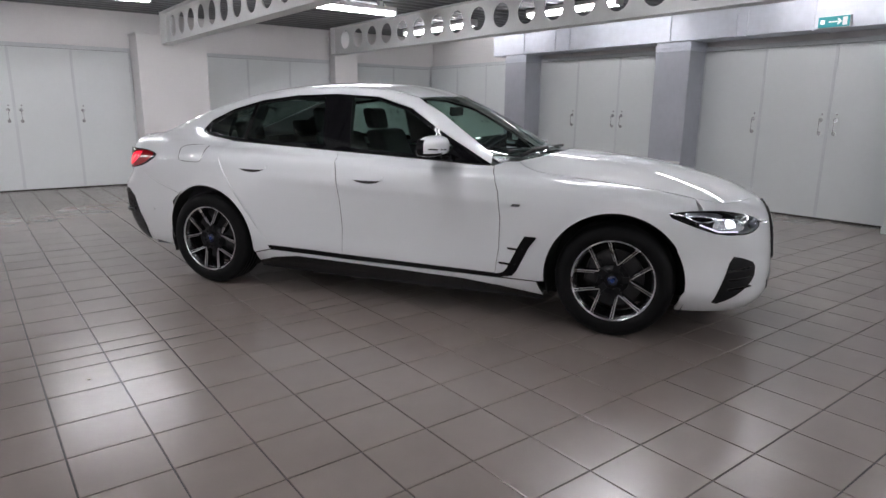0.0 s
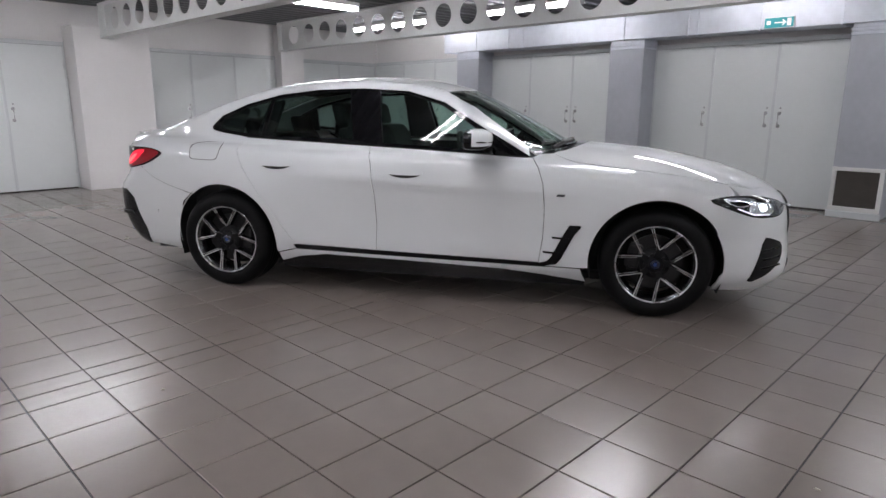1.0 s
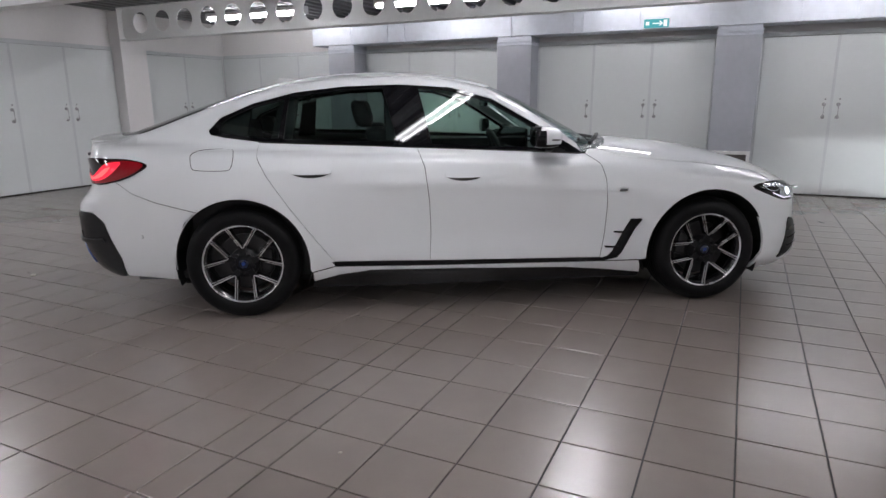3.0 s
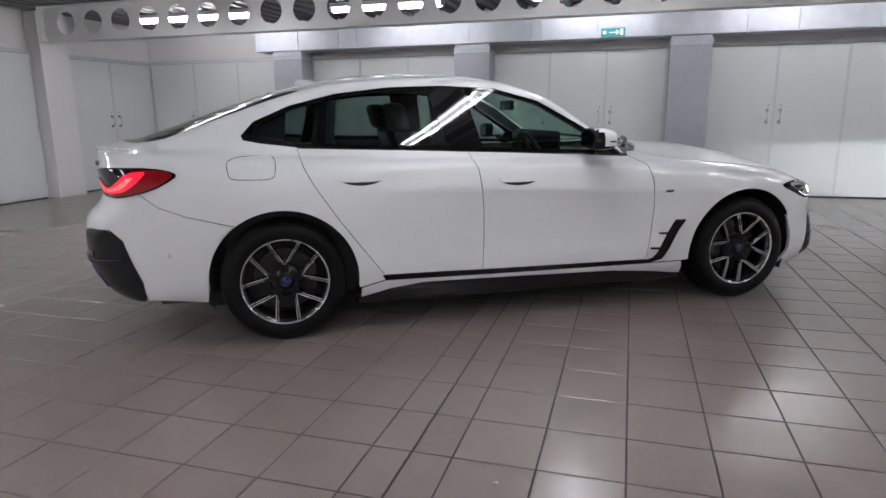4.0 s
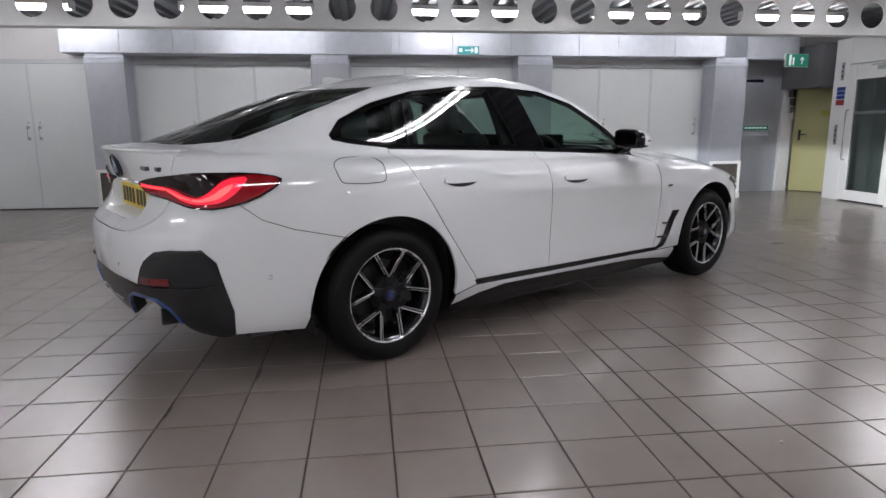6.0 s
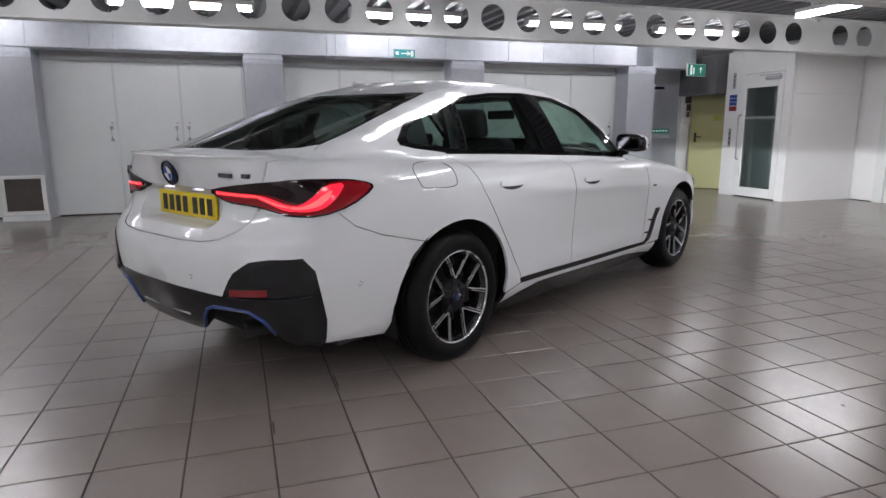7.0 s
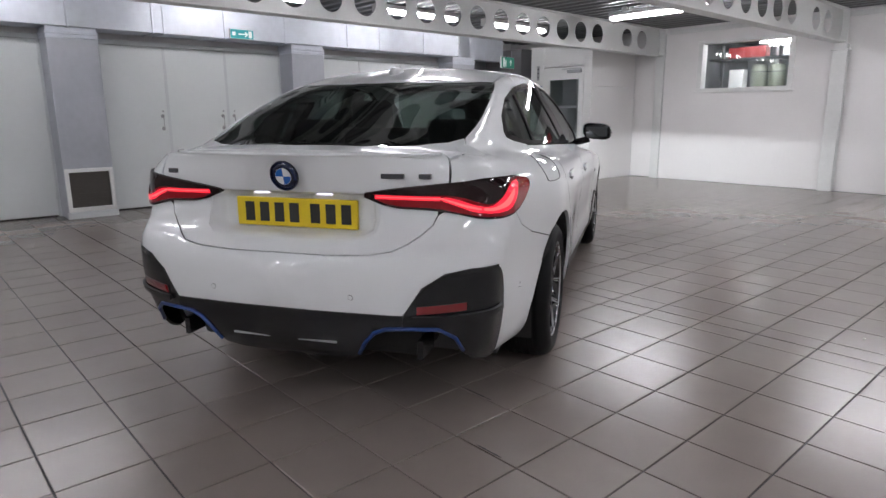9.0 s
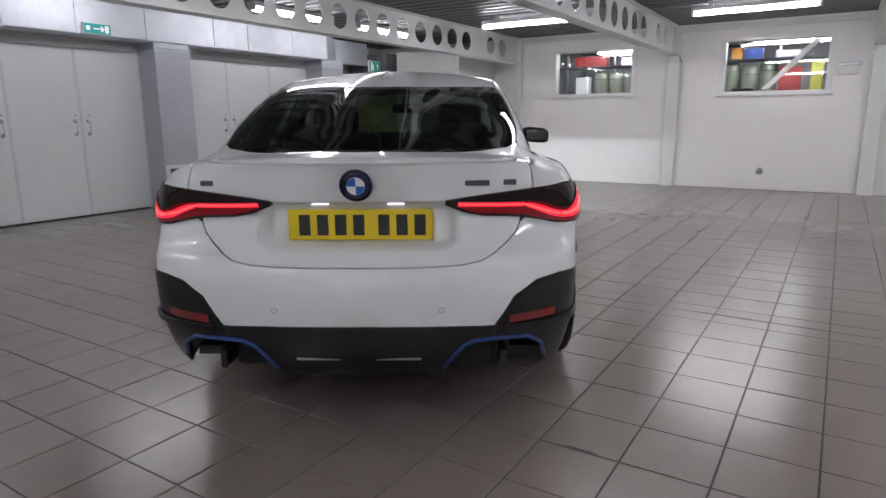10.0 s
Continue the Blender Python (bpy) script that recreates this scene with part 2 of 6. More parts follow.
def outline(bm, pts, y0, y1, axis="y"):
    """A flat outline given thickness."""
    def place(u, v, w):
        return {"y": (u, w, v), "x": (w, u, v), "z": (u, v, w)}[axis]
    a = [bm.verts.new(place(u, v, y0)) for u, v in pts]
    b = [bm.verts.new(place(u, v, y1)) for u, v in pts]
    bm.faces.new(a), bm.faces.new(b[::-1])
    for i in range(len(pts)):
        j = (i + 1) % len(pts)
        bm.faces.new((a[i], b[i], b[j], a[j]))
    bmesh.ops.recalc_face_normals(bm, faces=bm.faces)
    return bm

# ---- the hall ----
X_EAST, Y_NORTH, Y_SOUTH, X_WEST, Z_DECK_LOW = 8.33, 11.29, -3.80, -6.2, 2.66
BEAM_X = (5.78, 2.88, 0.0, -2.9)


def slab(name, lo, hi, mat, bevel=0.0, label="", category="", kind="structure"):
    return tagged(finish(name, a_box(lo, hi, bevel), mat), label, category, "", kind)


slab("wall_north", (X_WEST, Y_NORTH, 0), (9.4, Y_NORTH + 0.2, 3.0), "wall", label="white painted masonry wall behind the cupboards", category="wall")
# West side is unseen; this wall closes the hall and feeds reflections.
slab("wall_west", (X_WEST - 0.2, -3.86, 0), (X_WEST, Y_NORTH + 0.2, 3.0), "wall", label="plain white wall added on the unseen west side", category="wall")
slab("wall_east", (X_EAST + 0.05, -1.2, 0), (X_EAST + 0.25, Y_NORTH, 3.0), "wall", label="white painted wall behind the cupboards", category="wall")

# south wall with two openings
WINDOWS = ((3.55, 5.016, 1.60, 2.34), (0.60, 2.096, 1.57, 2.35))
bm = bmesh.new()
edges = [X_WEST, 0.60, 2.096, 3.55, 5.016, 5.66]
for i, (a, b) in enumerate(zip(edges, edges[1:])):
    hole = {1: WINDOWS[1], 3: WINDOWS[0]}.get(i)
    if hole:
        box(bm, (a, Y_SOUTH - 0.2, 0), (b, Y_SOUTH, hole[2]))
        box(bm, (a, Y_SOUTH - 0.2, hole[3]), (b, Y_SOUTH, 3.0))
    else:
        box(bm, (a, Y_SOUTH - 0.2, 0), (b, Y_SOUTH, 3.0))
tagged(finish("wall_south", bm, "wall"), "white painted wall with two high windows", "wall", "", "structure")
slab("wall_return", (5.66, -4.07, 0), (5.76, Y_SOUTH - 0.003, 3.0), "wall", label="white painted wall return beside the lift", category="wall")
slab("wall_back", (5.76, -4.07, 0), (9.4, -3.89, 3.0), "wall", label="white painted back wall of the corner", category="wall")
slab("wall_passage", (9.2, -3.89, 0), (9.4, Y_NORTH, 3.0), "wall", label="pale wall of the passage", category="wall")
slab("trim_south", (X_WEST, Y_SOUTH + 0.002, 2.55), (5.6, Y_SOUTH + 0.05, 2.62), "steel", 0.004, "white painted steel angle along the wall head", "trim")

# corrugated steel deck, ribs along x
bm = bmesh.new()
rows, y, k = [], -7.6, 0
while y < Y_NORTH + 0.3:
    for dy, z in ((0.0, 0.0), (0.085, 0.0), (0.11, 0.055), (0.195, 0.055)):
        rows.append((y + dy, Z_DECK_LOW + 0.005 + z))
    y += 0.22
va = [bm.verts.new((X_WEST - 0.2, y, z)) for y, z in rows]
vb = [bm.verts.new((9.4, y, z)) for y, z in rows]
for i in range(len(rows) - 1):
    bm.faces.new((va[i], va[i + 1], vb[i + 1], vb[i]))
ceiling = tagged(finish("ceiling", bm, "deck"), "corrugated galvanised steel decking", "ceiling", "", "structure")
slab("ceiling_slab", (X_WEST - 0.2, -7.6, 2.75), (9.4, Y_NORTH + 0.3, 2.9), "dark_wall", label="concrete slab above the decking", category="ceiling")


def holed_beam(x, y0, y1, holes, name="cellular_beam"):
    """A steel beam with round holes in its web."""
    z0, z1, zc, r, n = 2.20, 2.655, 2.43, 0.150, 32
    root = thing(name, (x, 0, 0), label="white painted steel beam with a row of round holes", category="beam", group="ceiling beams", kind="structure")
    bm = bmesh.new()
    cuts = [y0] + [(a + b) / 2 for a, b in zip(holes, holes[1:])] + [y1]
    for side in (-0.006, 0.006):
        for (a, b), c in zip(zip(cuts, cuts[1:]), holes):
            ring = [bm.verts.new((side, c + r * math.cos(2 * math.pi * k / n), zc + r * math.sin(2 * math.pi * k / n))) for k in range(n)]
            rim = []
            for k in range(n):
                u, v = math.cos(2 * math.pi * k / n), math.sin(2 * math.pi * k / n)
                w = (b - c) if u > 0 else (c - a)
                h = (z1 - zc) if v > 0 else (zc - z0)
                s = min(w / abs(u) if abs(u) > 1e-6 else 9, h / abs(v) if abs(v) > 1e-6 else 9)
                rim.append(bm.verts.new((side, c + s * u, zc + s * v)))
            for k in range(n):
                j = (k + 1) % n
                bm.faces.new((ring[k], ring[j], rim[j], rim[k]))
            corners = [(b, z1), (a, z1), (a, z0), (b, z0)]
            for cy, cz in corners:
                best = None
                for k in range(n):
                    j = (k + 1) % n
                    p, s = rim[k].co, rim[j].co
                    if abs(p.y - s.y) > 1e-5 and abs(p.z - s.z) > 1e-5 and abs((p.y - cy) * (s.y - cy)) < 1e-9 and abs((p.z - cz) * (s.z - cz)) < 1e-9:
                        best = (k, j)
                if best:
                    bm.faces.new((rim[best[0]], rim[best[1]], bm.verts.new((side, cy, cz))))
    for c in holes:
        for k in range(n):
            a0, a1 = 2 * math.pi * k / n, 2 * math.pi * (k + 1) / n
            q = [bm.verts.new((s, c + r * math.cos(a), zc + r * math.sin(a))) for s, a in ((-0.006, a0), (-0.006, a1), (0.006, a1), (0.006, a0))]
            bm.faces.new(q)
    part("web", bm, "steel", root)
    part("bottom_flange", a_box((-0.085, y0, z0 - 0.014), (0.085, y1, z0), 0.003), "steel", root)
    part("top_flange", a_box((-0.085, y0, z1 - 0.014), (0.085, y1, z1), 0.003), "steel", root)
    bm = box(bmesh.new(), (-0.09, y0 - 0.012, z0 - 0.03), (0.09, y0, z1), 0.002)
    part("end_plate", bm, "steel", root)
    part("end_plate", a_box((-0.09, y1, z0 - 0.03), (0.09, y1 + 0.012, z1), 0.002), "steel", root)
    return root


main_holes = sorted([6.315 - 0.4513 * k for k in range(-9, 19)] + [-2.66, -3.12])
for x in BEAM_X:
    y1 = 10.76
    holed_beam(x, Y_SOUTH + 0.07, y1, [h for h in main_holes if h < y1 - 0.3])

# columns on the south wall and piers on the north wall
for x in BEAM_X[1:]:
    c = thing("steel_column", (x - 0.03, Y_SOUTH, 0), label="white painted steel column against the wall", category="column", group="south columns", kind="structure")
    bm = box(bmesh.new(), (-0.10, 0.002, 0), (0.10, 0.012, 2.075), 0.002)
    box(bm, (-0.006, 0.013, 0), (0.006, 0.10, 2.075))
    part("shaft", box(bm, (-0.10, 0.10, 0), (0.10, 0.114, 2.075), 0.003), "steel", c)
    part("cap_plate", a_box((-0.12, 0.002, 2.076), (0.12, 0.15, 2.096), 0.003), "steel", c)
    part("bracket", a_box((-0.085, 0.002, 2.097), (0.085, 0.13, 2.168), 0.003), "steel", c)
slab("column_corner", (5.68, -3.796, 0.0), (5.84, -3.745, 2.66), "steel", 0.003, "white painted steel post at the beam end", "column")
slab("pier_north_1", (2.44, 10.80, 0), (3.48, Y_NORTH - 0.002, 2.32), "wall", 0.006, "white boxed pier below the beam end", "pier")
slab("pier_cap", (2.42, 10.775, 2.321), (3.36, Y_NORTH - 0.002, 2.35), "wall", 0.004, "thin white capping board on the pier", "trim")
slab("pier_north_2", (5.92, 11.05, 0), (6.40, Y_NORTH - 0.002, 2.655), "wall", 0.006, "white boxed pier below the beam end", "pier")
slab("pier_north_3", (-0.55, 10.82, 0), (-0.02, Y_NORTH - 0.002, 2.32), "wall", 0.006, "white boxed pier below the beam end", "pier")


# ---- cupboards ----
def cupboard(y0, y1, n, handles, axis="east", plane=8.30, top=2.03, toes=True, name="cupboard", label="pale grey painted built-in cupboard with tall flush doors"):
    """A run of tall doors; local x runs along the wall, local -y faces the hall."""
    if axis == "east":
        root = thing(name, (plane, y1, 0), -90.0, label, "cupboard", "built-in cupboards")
    else:
        root = thing(name, (y0, plane, 0), 0.0, label, "cupboard", "built-in cupboards")
    w = (y1 - y0)
    bm = box(bmesh.new(), (0, 0.012, 0.0), (w, 0.028, top + 0.06))
    part("carcass", bm, "gap", root)
    bm = box(bmesh.new(), (0, -0.004, top + 0.004), (w, 0.011, top + 0.06), 0.003)
    box(bm, (0, -0.004, 0.0), (0.03, 0.011, top + 0.003), 0.002)
    box(bm, (w - 0.03, -0.004, 0.0), (w, 0.011, top + 0.003), 0.002)
    part("frame", bm, "locker_frame", root)
    d = (w - 0.06) / n
    for k in range(n):
        a = 0.03 + k * d
        door = part("door", a_box((a + 0.002, -0.012, 0.018), (a + d - 0.002, 0.010, top), 0.004, 2), "locker", root)
        if k:
            part("cover_strip", a_box((a - 0.018, -0.019, 0.02), (a + 0.018, -0.0125, top - 0.003), 0.002), "locker_frame", root)
        side = handles[k]
        hx = a + (0.080 if side == "l" else d - 0.080)
        bm = bent(bmesh.new(), [(hx, -0.012, 1.18), (hx, -0.045, 1.178), (hx, -0.052, 1.165), (hx, -0.052, 1.035), (hx, -0.045, 1.022), (hx, -0.012, 1.02)], 0.0075, 8)
        for z in (1.18, 1.02):
            rod(bm, (hx, -0.0125, z), (hx, -0.028, z), 0.024, 14, 0.019)
        part("handle", bm, "chrome", door, "small chrome pull handle", smooth=True)
        bm = bmesh.new()
        rod(bm, (hx + 0.01, -0.0125, 1.245), (hx + 0.01, -0.018, 1.245), 0.011, 10)
        part("lock", bm, "chrome", door)
        sx = a + (d - 0.004 if side == "l" else 0.004)
        for z in (0.25, 1.05, 1.8):
            bm = bmesh.new()
            rod(bm, (sx, -0.016, z - 0.04), (sx, -0.016, z + 0.04), 0.007, 8)
            part("hinge", bm, "locker_frame", door)
    return root


cupboard(8.53, 11.24, 3, "rrl", top=2.06)
cupboard(5.49, 8.02, 3, "rrl", top=2.05)
cupboard(2.475, 4.965, 3, "rrl", top=2.04)
cupboard(-0.64, 1.95, 3, "rlr")
cupboard(-0.01, 2.43, 3, "rll", axis="north", plane=11.25, top=2.07)
cupboard(3.49, 5.91, 3, "rrl", axis="north", plane=11.25, top=2.07)
cupboard(6.41, 8.29, 2, "rl", axis="north", plane=11.25, top=2.05)
cupboard(-3.0, -0.56, 3, "rrl", axis="north", plane=11.25, top=2.07)


# ---- sheet-metal ducts along the east wall ----
DUCT_X, DUCT_Z = 7.90, 2.17
root = thing("air_duct", (DUCT_X, 0, 0), label="galvanised sheet-metal air duct with flanged joints", category="duct")
joints = [8.82, 8.05, 7.35, 7.05, 5.27, 4.35, 4.22, 3.45, 2.58, 1.55, 0.95, 0.05, -0.75]
for a, b in zip(joints, joints[1:]):
    part("duct_section", a_box((0, b + 0.004, DUCT_Z), (0.42, a - 0.004, 2.57), 0.004), "galv", root)
    part("joint_flange", a_box((-0.010, b - 0.010, DUCT_Z - 0.010), (0.42, b + 0.010, 2.58), 0.002), "galv", root)
bm = bmesh.new()
pts = [(0.0, -0.76), (0.52, -0.76), (0.52, -2.2), (0.30, -2.2), (0.30, -1.3)]
outline(bm, pts, DUCT_Z, 2.57, "z")
part("duct_end_section", bm, "galv", root)
for a in joints[1:-1:2]:
    bm = bmesh.new()
    rod(bm, (0.03, a + 0.04, 2.57), (0.03, a + 0.04, 2.664), 0.005, 6)
    part("hanger", bm, "galv", root)


def duct_drop(y0, y1, vent):
    root = thing("duct_drop", (7.935, (y0 + y1) / 2, 0), label="grey sheet-metal duct drop " + ("with a return-air grille at its foot" if vent else "standing between cupboards"),
                 category="duct", group="duct drops")
    w = (y1 - y0) / 2
    part("shaft", a_box((0, -w, 0.0 if not vent else 0.0), (0.41, w, 2.045), 0.004), "galv_dull", root)
    bm = bmesh.new()
    for z, o in ((2.047, 0.006), (2.090, 0.008)):
        box(bm, (-o, -w - o, z), (0.41, w + o, z + 0.035), 0.003)
    box(bm, (0.004, -w + 0.004, 2.02), (0.40, w - 0.004, 2.168))
    part("collar", bm, "galv", root)
    if vent:
        part("plinth", a_box((-0.035, -w - 0.01, 0), (-0.001, w + 0.01, 0.075), 0.004), "locker_frame", root)
        g = part("grille", a_box((-0.012, -w + 0.05, 0.13), (-0.002, w - 0.05, 0.54)), "mesh", root, "dark mesh return-air grille")
        bm = bmesh.new()
        for lo, hi in (((-0.032, -w + 0.005, 0.08), (-0.002, w - 0.005, 0.128)), ((-0.032, -w + 0.005, 0.542), (-0.002, w - 0.005, 0.585)),
                       ((-0.032, -w + 0.005, 0.1285), (-0.002, -w + 0.048, 0.5415)), ((-0.032, w - 0.048, 0.1285), (-0.002, w - 0.005, 0.5415))):
            box(bm, lo, hi, 0.003)
        part("grille_frame", bm, "white_plastic", g, "white grille frame")
        for k in range(14):
            z = 0.145 + k * 0.029
            part("grille_slat", a_box((-0.018, -w + 0.05, z), (-0.0125, w - 0.05, z + 0.004)), "mesh", g)
    return root


duct_drop(8.02, 8.53, True)
duct_drop(4.965, 5.49, True)
duct_drop(1.95, 2.475, True)
duct_drop(-1.17, -0.64, True)


# ---- exit signs ----
def exit_sign(at, turn, mat, w, h, arrow):
    s = thing("exit_sign", at, turn, "green emergency exit sign with a white arrow", "sign", "exit signs")
    part("housing", a_box((-w / 2, 0.0, 0), (w / 2, 0.03, h), 0.006, 2), "white_plastic", s)
    part("panel", a_box((-w / 2 + 0.006, -0.004, 0.006), (w / 2 - 0.006, -0.001, h - 0.006)), mat, s)
    bm = bmesh.new()
    c = h / 2
    if arrow == "right":
        box(bm, (-0.05, -0.007, c - 0.007), (0.055, -0.0045, c + 0.007))
        outline(bm, [(0.045, c - 0.035), (0.085, c), (0.045, c + 0.035), (0.035, c + 0.025), (0.060, c), (0.035, c - 0.025)], -0.0075, -0.0046)
    else:
        box(bm, (0.083, -0.007, c - 0.05), (0.097, -0.0045, c + 0.045))
        outline(bm, [(0.05, c + 0.012), (0.09, c + 0.056), (0.13, c + 0.012), (0.118, c + 0.002), (0.09, c + 0.032), (0.062, c + 0.002)], -0.0075, -0.0046)
    part("arrow", bm, "sign_white", s)
    bm = bmesh.new()
    x0 = w / 2 - 0.075 if arrow == "right" else -w / 2 + 0.06
    box(bm, (x0, -0.007, 0.022), (x0 + 0.045, -0.0045, h - 0.02))
    if arrow != "right":
        box(bm, (x0 + 0.07, -0.007, 0.03), (x0 + 0.10, -0.0045, h - 0.06))
    else:
        box(bm, (-w / 2 + 0.03, -0.007, c - 0.02), (-w / 2 + 0.075, -0.0045, c + 0.025))
    part("pictogram", bm, "sign_white", s)
    return s


exit_sign((7.865, 3.23, 2.172), -90, "green", 0.33, 0.125, "right")
hung = exit_sign((7.735, -1.84, 2.01), -80, "green_dark", 0.44, 0.20, "up")
for s in (-0.15, 0.15):
    bm = bmesh.new()
    rod(bm, (s, 0.015, 0.198), (s, 0.015, 0.655), 0.004, 6)
    part("hanging_rod", bm, "silver", hung)

# ---- lift door cabin in the south-east corner ----
root = thing("platform_lift", (6.31, -2.45, 0), label="white platform-lift enclosure with a glazed door", category="lift")
bm = box(bmesh.new(), (0, -0.05, 0), (0.16, 0, 2.40), 0.003)
box(bm, (1.06, -0.05, 0), (1.38, 0, 2.40), 0.003)
box(bm, (0.161, -0.05, 2.02), (1.059, 0, 2.40), 0.003)
part("door_frame", bm, "white_plastic", root)
door = part("door", box(box(box(box(bmesh.new(), (0.165, -0.04, 0.02), (0.27, 0.006, 2.01), 0.004), (0.915, -0.04, 0.02), (1.055, 0.006, 2.01), 0.004),
            (0.271, -0.04, 0.02), (0.914, 0.006, 0.17), 0.004), (0.271, -0.04, 1.79), (0.914, 0.006, 2.01), 0.004), "white_plastic", root, "white door leaf with a tall glazed panel")
part("pane", a_box((0.271, -0.02, 0.171), (0.914, -0.014, 1.789)), "door_glass", door)
part("glazing_bar", a_box((0.272, -0.012, 1.29), (0.913, 0.0, 1.33), 0.003), "silver", door)
bm = bent(bmesh.new(), [(0.985, 0.006, 1.36), (0.985, 0.05, 1.35), (0.985, 0.06, 1.32), (0.985, 0.06, 0.66), (0.985, 0.05, 0.63), (0.985, 0.006, 0.62)], 0.012, 10)
part("handle", bm, "chrome", door, "long chrome pull handle", smooth=True)
bm = box(bmesh.new(), (0.20, 0.008, 1.90), (0.50, 0.05, 1.955), 0.006)
box(bm, (0.20, 0.03, 1.965), (0.62, 0.042, 1.98), 0.003)
part("door_closer", bm, "silver", door)
part("call_panel", a_box((1.185, 0.001, 0.84), (1.235, 0.018, 1.14), 0.004), "silver", root)
for z in (0.90, 0.98, 1.06):
    bm = bmesh.new()
    rod(bm, (1.21, 0.018, z), (1.21, 0.024, z), 0.013, 12)
    part("call_button", bm, "black", root)
part("speaker_strip", a_box((1.17, 0.001, 1.80), (1.225, 0.012, 2.06), 0.01, 2), "silver", root)
for z in (1.86, 1.93, 2.0):
    bm = bmesh.new()
    rod(bm, (1.197, 0.012, z), (1.197, 0.014, z), 0.015, 12)
    part("speaker_port", bm, "black", root)
n = part("notice", a_box((1.10, 0.001, 1.42), (1.29, 0.004, 1.72)), "white_plastic", root, "notice with blue and red panels")
for k in range(3):
    part("blue_panel", a_box((1.11, 0.0045, 1.52 + 0.062 * k), (1.28, 0.006, 1.575 + 0.062 * k)), "blue_sign", n)
part("red_panel", a_box((1.11, 0.0045, 1.43), (1.28, 0.006, 1.51)), "red", n)
# side panels of the enclosure
bm = box(bmesh.new(), (-0.0, -1.375, 0.0), (0.03, -0.052, 1.66), 0.003)
box(bm, (-0.0, -1.375, 1.664), (0.03, -0.052, 2.40), 0.003)
part("side_panel", bm, "wall", root)
bm = box(bmesh.new(), (0.002, -1.41, 0.0), (0.05, -1.377, 2.40), 0.003)
part("corner_post", bm, "white_plastic", root)
part("back_panel", a_box((1.36, -1.40, 0), (1.38, -0.052, 2.40)), "wall", root)
part("platform", a_box((0.04, -1.36, 0.0), (1.355, -0.06, 0.06), 0.004), "skirt", root)
part("guard", a_box((0.3, -1.34, 0.06), (0.9, -1.30, 1.25), 0.01), "silver", root)

# ---- passage beyond the last duct drop ----
slab("wall_passage_2", (8.86, -2.41, 0), (8.98, -1.2, 2.60), "galv_dull", label="grey panelled wall of the passage", category="wall")
slab("door_jamb", (8.80, -2.62, 0), (8.98, -2.412, 2.2), "white_plastic", 0.004, "white door jamb", "trim")
d = thing("yellow_door", (8.80, -2.66, 0), -90 - 52, "open yellow-green fire door with a lever handle", "door")
part("leaf", a_box((0, 0, 0.01), (0.92, 0.045, 1.98), 0.003), "yellow_door", d)
bm = bmesh.new()
rod(bm, (0.10, -0.001, 0.98), (0.10, -0.05, 0.98), 0.011, 10)
rod(bm, (0.10, -0.045, 0.98), (0.22, -0.045, 0.98), 0.009, 10)
box(bm, (0.08, -0.008, 0.88), (0.12, -0.001, 1.06), 0.003)
part("handle", bm, "black", d)
part("sticker", a_box((0.40, -0.003, 1.28), (0.56, -0.001, 1.38)), "yellow", d)
s = thing("wall_sign", (8.852, -1.96, 1.06), -90, "green safety sign with white lettering bars", "sign")
# Plain sign, yet panel and bars reuse the exit signs' faint glow.
part("panel", a_box((-0.26, 0, 0), (0.26, 0.006, 0.075)), "green_dark", s)
for k in range(6):
    part("lettering_bar", a_box((-0.18 + 0.07 * k, -0.003, 0.025), (-0.13 + 0.07 * k, -0.001, 0.05)), "sign_white", s)
part("rail", a_box((-0.27, -0.006, -0.10), (0.27, 0.004, -0.03), 0.003), "galv", s)
s = thing("wall_sign", (8.852, -1.90, 1.86), -90, "small dark sign on the grey wall", "sign")
part("panel", a_box((-0.16, 0, 0), (0.16, 0.006, 0.05)), "navy", s)
w = thing("wall_services", (8.79, -2.55, 1.25), 0, "pipes, valves and boxes fixed to the door jamb", "pipework")
for k in range(4):
    bm = bmesh.new()
    rod(bm, (-0.02 - 0.02 * (k % 2), 0.0, 0.08 + 0.14 * k), (-0.02 - 0.02 * (k % 2), 0.0, 0.20 + 0.14 * k), 0.03 + 0.012 * (k % 3), 10)
    part("valve", bm, "mesh", w)
part("box", a_box((-0.06, -0.05, -0.02), (0.0, 0.05, 0.10), 0.006), "white_plastic", w)
bm = bmesh.new()
rod(bm, (-0.03, 0.03, 0.1), (-0.03, 0.03, 0.9), 0.012, 8)
part("pipe", bm, "silver", w)
# Dark block added where only a dim void shows above the door.
slab("passage_void_block", (7.90, -3.88, 1.74), (9.2, -2.40, 2.4), "dark_wall", label="dark block standing in for the dim void over the passage door", category="ceiling")

